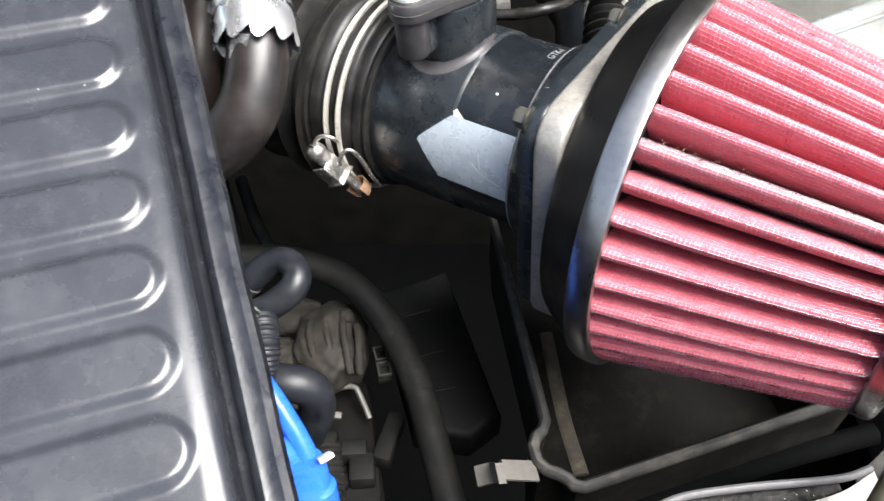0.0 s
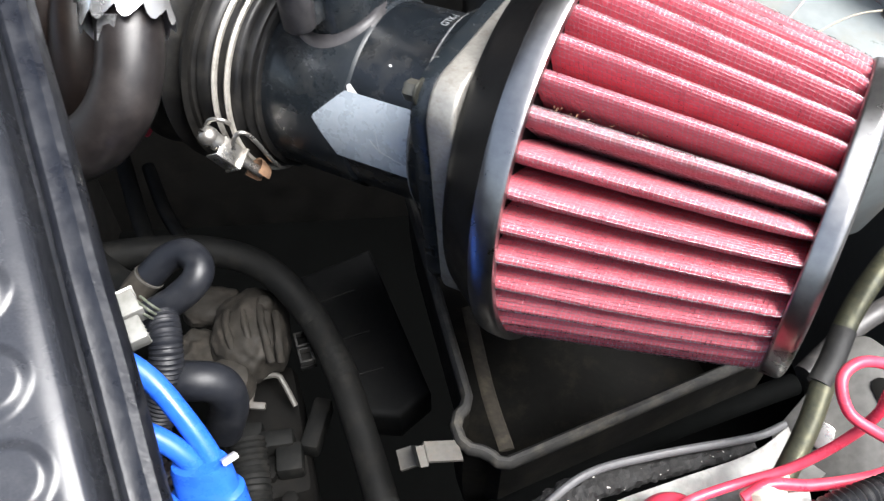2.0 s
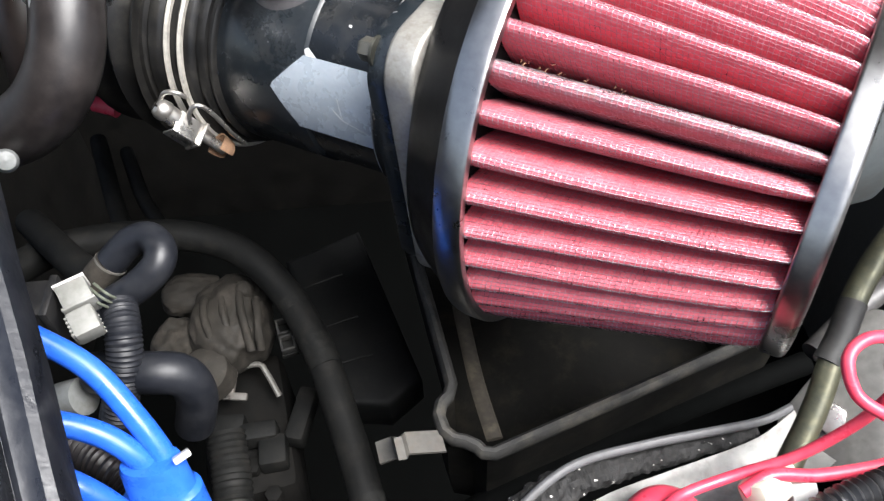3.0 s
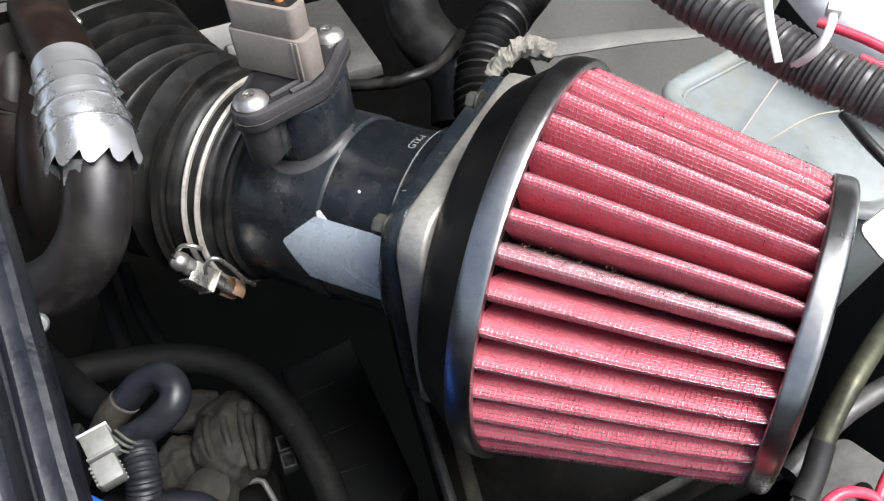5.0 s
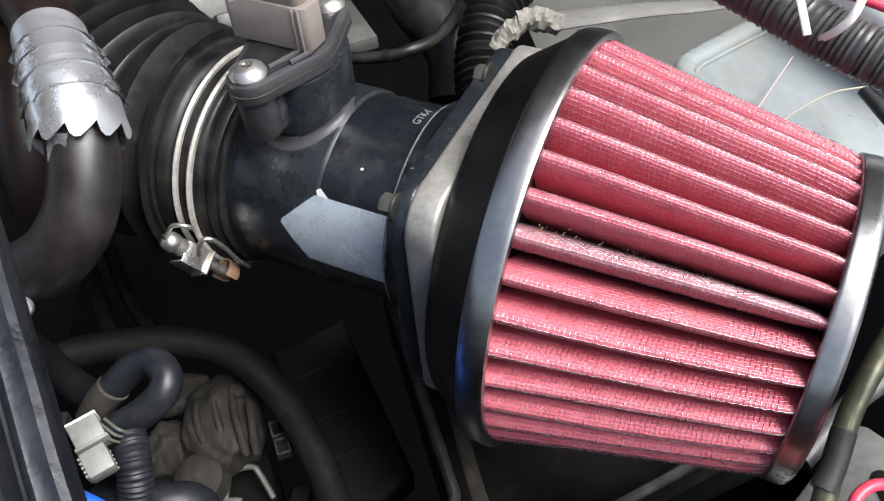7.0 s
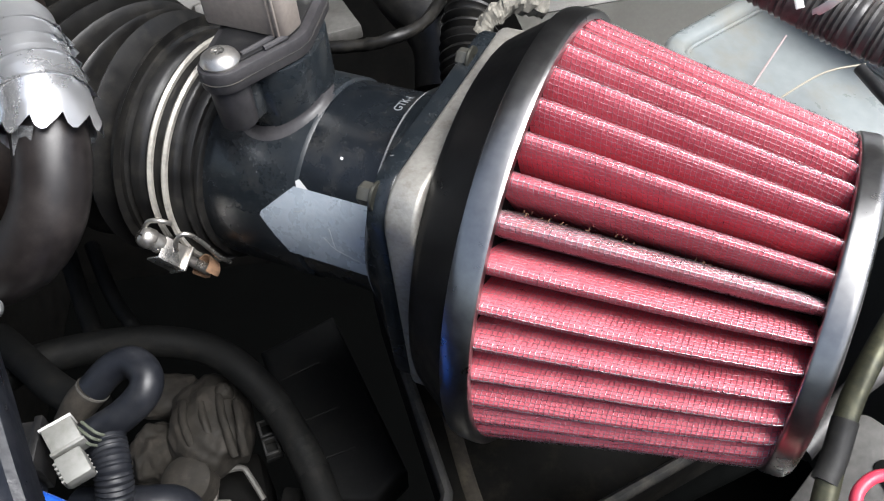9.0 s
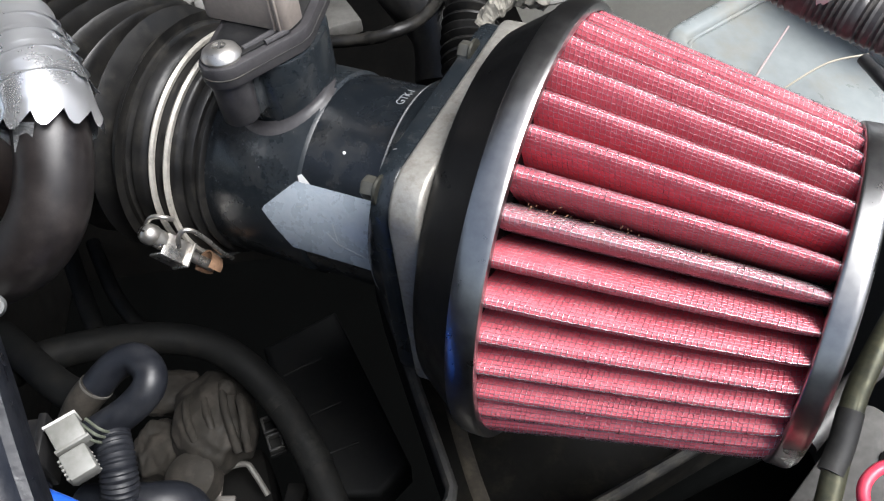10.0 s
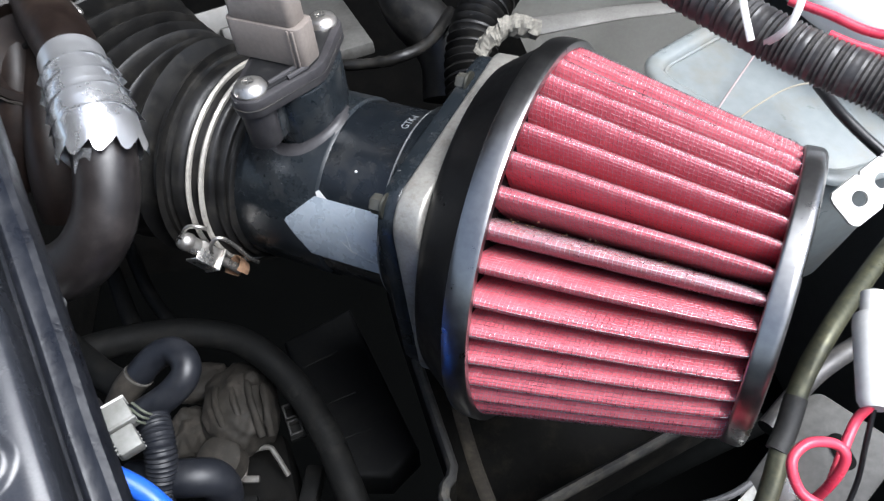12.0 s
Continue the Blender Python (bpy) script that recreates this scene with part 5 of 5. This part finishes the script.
wire([(0.1770, 0.2428, 0.9831), (0.1871, 0.2341, 0.9820), (0.1967, 0.2249, 0.9803), (0.2081, 0.2176, 0.9806)], 0.0016, RED_WIRE, "red wire leaving the conduit", "red wires")
wire([(0.1845, 0.2268, 0.9795), (0.1912, 0.2204, 0.9786), (0.2023, 0.2119, 0.9777)], 0.0014, RED_WIRE, "red wire leaving the conduit", "red wires")
wire([(0.2107, 0.2555, 0.9341), (0.2140, 0.2368, 0.9316), (0.2240, 0.2207, 0.9254), (0.2338, 0.2067, 0.9210)], 0.0022, BLACK_PLASTIC, "black cable across the reservoir", "cables")


def zip_tie(points, name="zip_tie", r=0.0013):
    root = thing("zip_tie", "white nylon zip tie round the conduit", "zip tie", group="zip ties")
    part("strap", sweep(points, r, 10, 0.001, flat=0.5), WHITE_PLASTIC, root)
    head = block((0.0046, 0.0040, 0.0036), (0, 0, 0), 0.0006)
    head.transform(along(points[0], points[1]))
    part("head", head, WHITE_PLASTIC, root)
    return root


zip_tie([(0.1599, 0.2503, 0.9931), (0.1576, 0.2384, 0.9879), (0.1570, 0.2311, 0.9842), (0.1575, 0.2266, 0.9804)])
zip_tie([(0.1752, 0.2349, 0.9921), (0.1722, 0.2294, 0.9897), (0.1693, 0.2268, 0.9845), (0.1665, 0.2290, 0.9781), (0.1654, 0.2360, 0.9708)])


def eye_bracket():
    root = thing("eye_bracket", "white painted steel bracket with two round holes", "bracket")
    bm = bmesh.new()
    bx = Vector((0.0143, 0.0056, 0.0071)).normalized()
    up = Vector((-0.0079, 0.0092, 0.0070))
    up = (up - bx * up.dot(bx)).normalized()
    m = Matrix((bx, up, bx.cross(up))).transposed().to_4x4()
    m.translation = (0.1920, 0.1894, 0.9389)
    n = 32
    for cx, hw in ((0.0, 0.0049), (0.0098, 0.0049)):
        loops = []
        for z in (0.0, -0.0016):
            hole, rim = [], []
            for i in range(n):
                a = 2 * math.pi * (i + 0.5) / n
                c, s = math.cos(a), math.sin(a)
                reach = min(hw / max(abs(c), 1e-6), 0.0072 / max(abs(s), 1e-6))
                if cx == 0.0 and c < 0:
                    reach = min(0.0078 / max(abs(c), 1e-6), 0.0072 / max(abs(s), 1e-6), 0.0094)
                hole.append(bm.verts.new((cx + c * 0.0028, s * 0.0028, z)))
                rim.append(bm.verts.new((cx + c * reach, s * reach, z)))
            for i in range(n):
                bm.faces.new((hole[i], hole[(i + 1) % n], rim[(i + 1) % n], rim[i]))
            loops.append((hole, rim))
        for i in range(n):
            k = (i + 1) % n
            for q in (0, 1):
                bm.faces.new((loops[0][q][i], loops[0][q][k], loops[1][q][k], loops[1][q][i]))
    bm.transform(m)
    part("plate", bm, WHITE_PLASTIC, root)
    arm = block((0.030, 0.0140, 0.0016), (0.0297, 0, -0.0008), 0.0003)
    arm.transform(m)
    part("arm", arm, WHITE_PLASTIC, root)


eye_bracket()


def bulb_connector():
    root = thing("bulb_connector", "white plastic bullet connector with red wires", "connector")
    m = along((0.1736, 0.1258, 0.9142), (0.1866, 0.1603, 0.9266))
    b = lathe([(0.0, 0.0), (0.0, 0.0040), (0.002, 0.0052), (0.020, 0.0062), (0.026, 0.0066), (0.030, 0.0062), (0.031, 0.0044), (0.038, 0.0040), (0.038, 0.0)], 24)
    b.transform(m)
    part("shell", b, WHITE_PLASTIC, root)
    k = block((0.004, 0.004, 0.010), (-0.0065, 0, 0.027), 0.001)
    k.transform(m)
    part("latch", k, WHITE_PLASTIC, root)


bulb_connector()

# strap with frayed tape, ribbed boot, metal box and cable behind the pipe
solo("strap", sweep([(0.1068, 0.3233, 0.9287), (0.1261, 0.3272, 0.9274), (0.1545, 0.3324, 0.9255), (0.1895, 0.3372, 0.9227), (0.2210, 0.3456, 0.9226)], 0.0068, 14, 0.003, flat=0.3, ends=0.5), STRAP, "grey strap running from the frayed tape", "strap")


def frayed_tape():
    root = thing("frayed_tape", "pale frayed cloth tape wound round a cable end", "tape")
    for pts, r in (([(0.0856, 0.3195, 0.9205), (0.0905, 0.3210, 0.9263), (0.0975, 0.3221, 0.9306)], 0.0040), ([(0.0949, 0.3221, 0.9303), (0.1039, 0.3221, 0.9313), (0.1128, 0.3212, 0.9288)], 0.0042)):
        part("wrap", sweep(pts, r, 16, 0.0008, wobble=0.5), TAPE_OLD, root, smooth=0)
    part("tail", sweep([(0.0880, 0.3185, 0.9239), (0.0842, 0.3114, 0.9188), (0.0775, 0.3050, 0.9152)], 0.0012, 8, 0.001, wobble=0.4), TAPE_OLD, root)


frayed_tape()
solo("ribbed_boot", sweep([(0.1291, 0.4142, 0.9164), (0.1070, 0.3874, 0.9109), (0.0926, 0.3650, 0.9035), (0.0865, 0.3464, 0.8935), (0.0847, 0.3275, 0.8837)], 0.0125, 28, ribs=0.0042, rib_height=0.003), RUBBER, "glossy black ribbed rubber boot behind the filter", "boot")
solo("cable", sweep([(0.0208, 0.3657, 0.8900), (0.0380, 0.3595, 0.8932), (0.0523, 0.3558, 0.8980), (0.0681, 0.3675, 0.8965), (0.0842, 0.3952, 0.8955)], 0.0030, 12, 0.002, wobble=0.25), RUBBER, "taped black cable behind the pipe", "cable")
def relay_box():
    A, B, D = Vector((0.0411, 0.4068, 0.8745)), Vector((0.0043, 0.3999, 0.8710)), Vector((0.0170, 0.5023, 0.8650))
    C = B + D - A
    down = (A - B).cross(D - A).normalized()
    if down.z > 0:
        down = -down
    bm = bmesh.new()
    v = [bm.verts.new(p + down * h) for h in (0.0, 0.008) for p in (A, B, C, D)]
    for f in ((0, 1, 2, 3), (7, 6, 5, 4), (0, 4, 5, 1), (1, 5, 6, 2), (2, 6, 7, 3), (3, 7, 4, 0)):
        bm.faces.new([v[i] for i in f])
    bmesh.ops.recalc_face_normals(bm, faces=bm.faces)
    bmesh.ops.bevel(bm, geom=bm.edges[:], offset=0.0012, segments=2, affect="EDGES", profile=0.5)
    solo("relay_box", bm, WORN_STEEL, "dull grey metal box behind the pipe", "box")


relay_box()
solo("lug_bracket", add(block((0.030, 0.004, 0.022), (0, 0, 0), 0.001), block((0.010, 0.010, 0.010), (0.010, -0.006, -0.004), 0.002)), WORN_STEEL, "grey-beige steel lug behind the bellows", "bracket", place=Matrix.Translation((-0.0431, 0.3874, 0.9021)) @ pose(0, 0, 0, -30, 0, 20))
solo("dark_hose", sweep([(0.0610, 0.4626, 0.8980), (0.0631, 0.4302, 0.8837), (0.0808, 0.3966, 0.8699), (0.0803, 0.3747, 0.8510)], 0.016, 18, 0.005), RUBBER, "black hose in the dark behind the pipe", "hose")
lettering("GTK-I", 0.0042, INTAKE, "pipe_marking", "faint grey printed lettering on the pipe")


# ---- small things deep in the bay ----
solo("lower_hose", sweep([(-0.1474, 0.3921, 0.7600), (-0.1281, 0.3416, 0.7650), (-0.1157, 0.3103, 0.7650)], 0.0050, 14, 0.003), SHADED_DUSTY_RUBBER, "thin dusty hose behind the arching hose", "hose")
solo("lower_hose", sweep([(-0.1308, 0.3856, 0.7550), (-0.1119, 0.3403, 0.7600), (-0.0952, 0.3126, 0.7600)], 0.0042, 14, 0.003), SHADED_DUSTY_RUBBER, "thin dusty hose behind the arching hose", "hose")
solo("red_cap", sweep([(-0.1160, 0.3437, 0.8260), (-0.1095, 0.3421, 0.8250), (-0.1039, 0.3402, 0.8238)], 0.0042, 12, 0.002, wobble=0.1), RED_WIRE, "small red plastic cap deep behind the hose", "cap")
solo("cap_nut", lathe([(0.0, 0.0), (0.0, 0.0038), (0.002, 0.0040), (0.0045, 0.0030), (0.0055, 0.0)], 20), GREY_PLASTIC, "pale round cap at the edge of the cover", "cap nut", place=along((-0.0909, 0.2187, 0.9033), (-0.0587, 0.1720, 0.9470)))


def mount_detail():
    rng = random.Random(12)
    for x, y, sx, sy, z in ((-0.0600, 0.2106, 0.016, 0.012, 0.722), (-0.0457, 0.2064, 0.020, 0.010, 0.722), (-0.0379, 0.1966, 0.014, 0.016, 0.720), (-0.0561, 0.1882, 0.012, 0.014, 0.720), (-0.0249, 0.2162, 0.010, 0.030, 0.718)):
        p = Vector((x, y, z))
        solo("mount_plate", block((sx, sy, 0.012), (0, 0, 0), 0.002), SHADED_DUSTY_RUBBER, "dusty dark block on the mount", "mount plate", group="mount plates", place=Matrix.Translation(p) @ pose(0, 0, 0, 0, 0, rng.uniform(-15, 15)))


mount_detail()


def crumbs():
    """Brown grit caught between two pleats."""
    bm = bmesh.new()
    rng = random.Random(21)
    for i in range(55):
        f = rng.random() ** 1.2
        s = 0.002 + 0.06 * f
        deg = 50.0 + rng.gauss(0, 0.5)
        r = 0.0655 - 0.0185 * f + rng.uniform(-0.0008, 0.0008)
        one = bmesh.new()
        bmesh.ops.create_icosphere(one, subdivisions=1, radius=rng.uniform(0.00010, 0.00032))
        one.transform(Matrix.Translation(polar(s, r, deg)) @ pose(0, 0, 0, rng.uniform(0, 90), rng.uniform(0, 90), 0) @ Matrix.Diagonal((0.6, rng.uniform(0.4, 1.0), rng.uniform(1.0, 3.5), 1)))
        add(bm, one)
    ob = solo("grit", bm, GRIT, "brown dry grit caught in the filter pleats", "grit", kind="stuff", place=INTAKE)
    return ob


GRIT = material("brown_grit", (0.12, 0.055, 0.025), (0.30, 0.19, 0.11), 0.9)
crumbs()
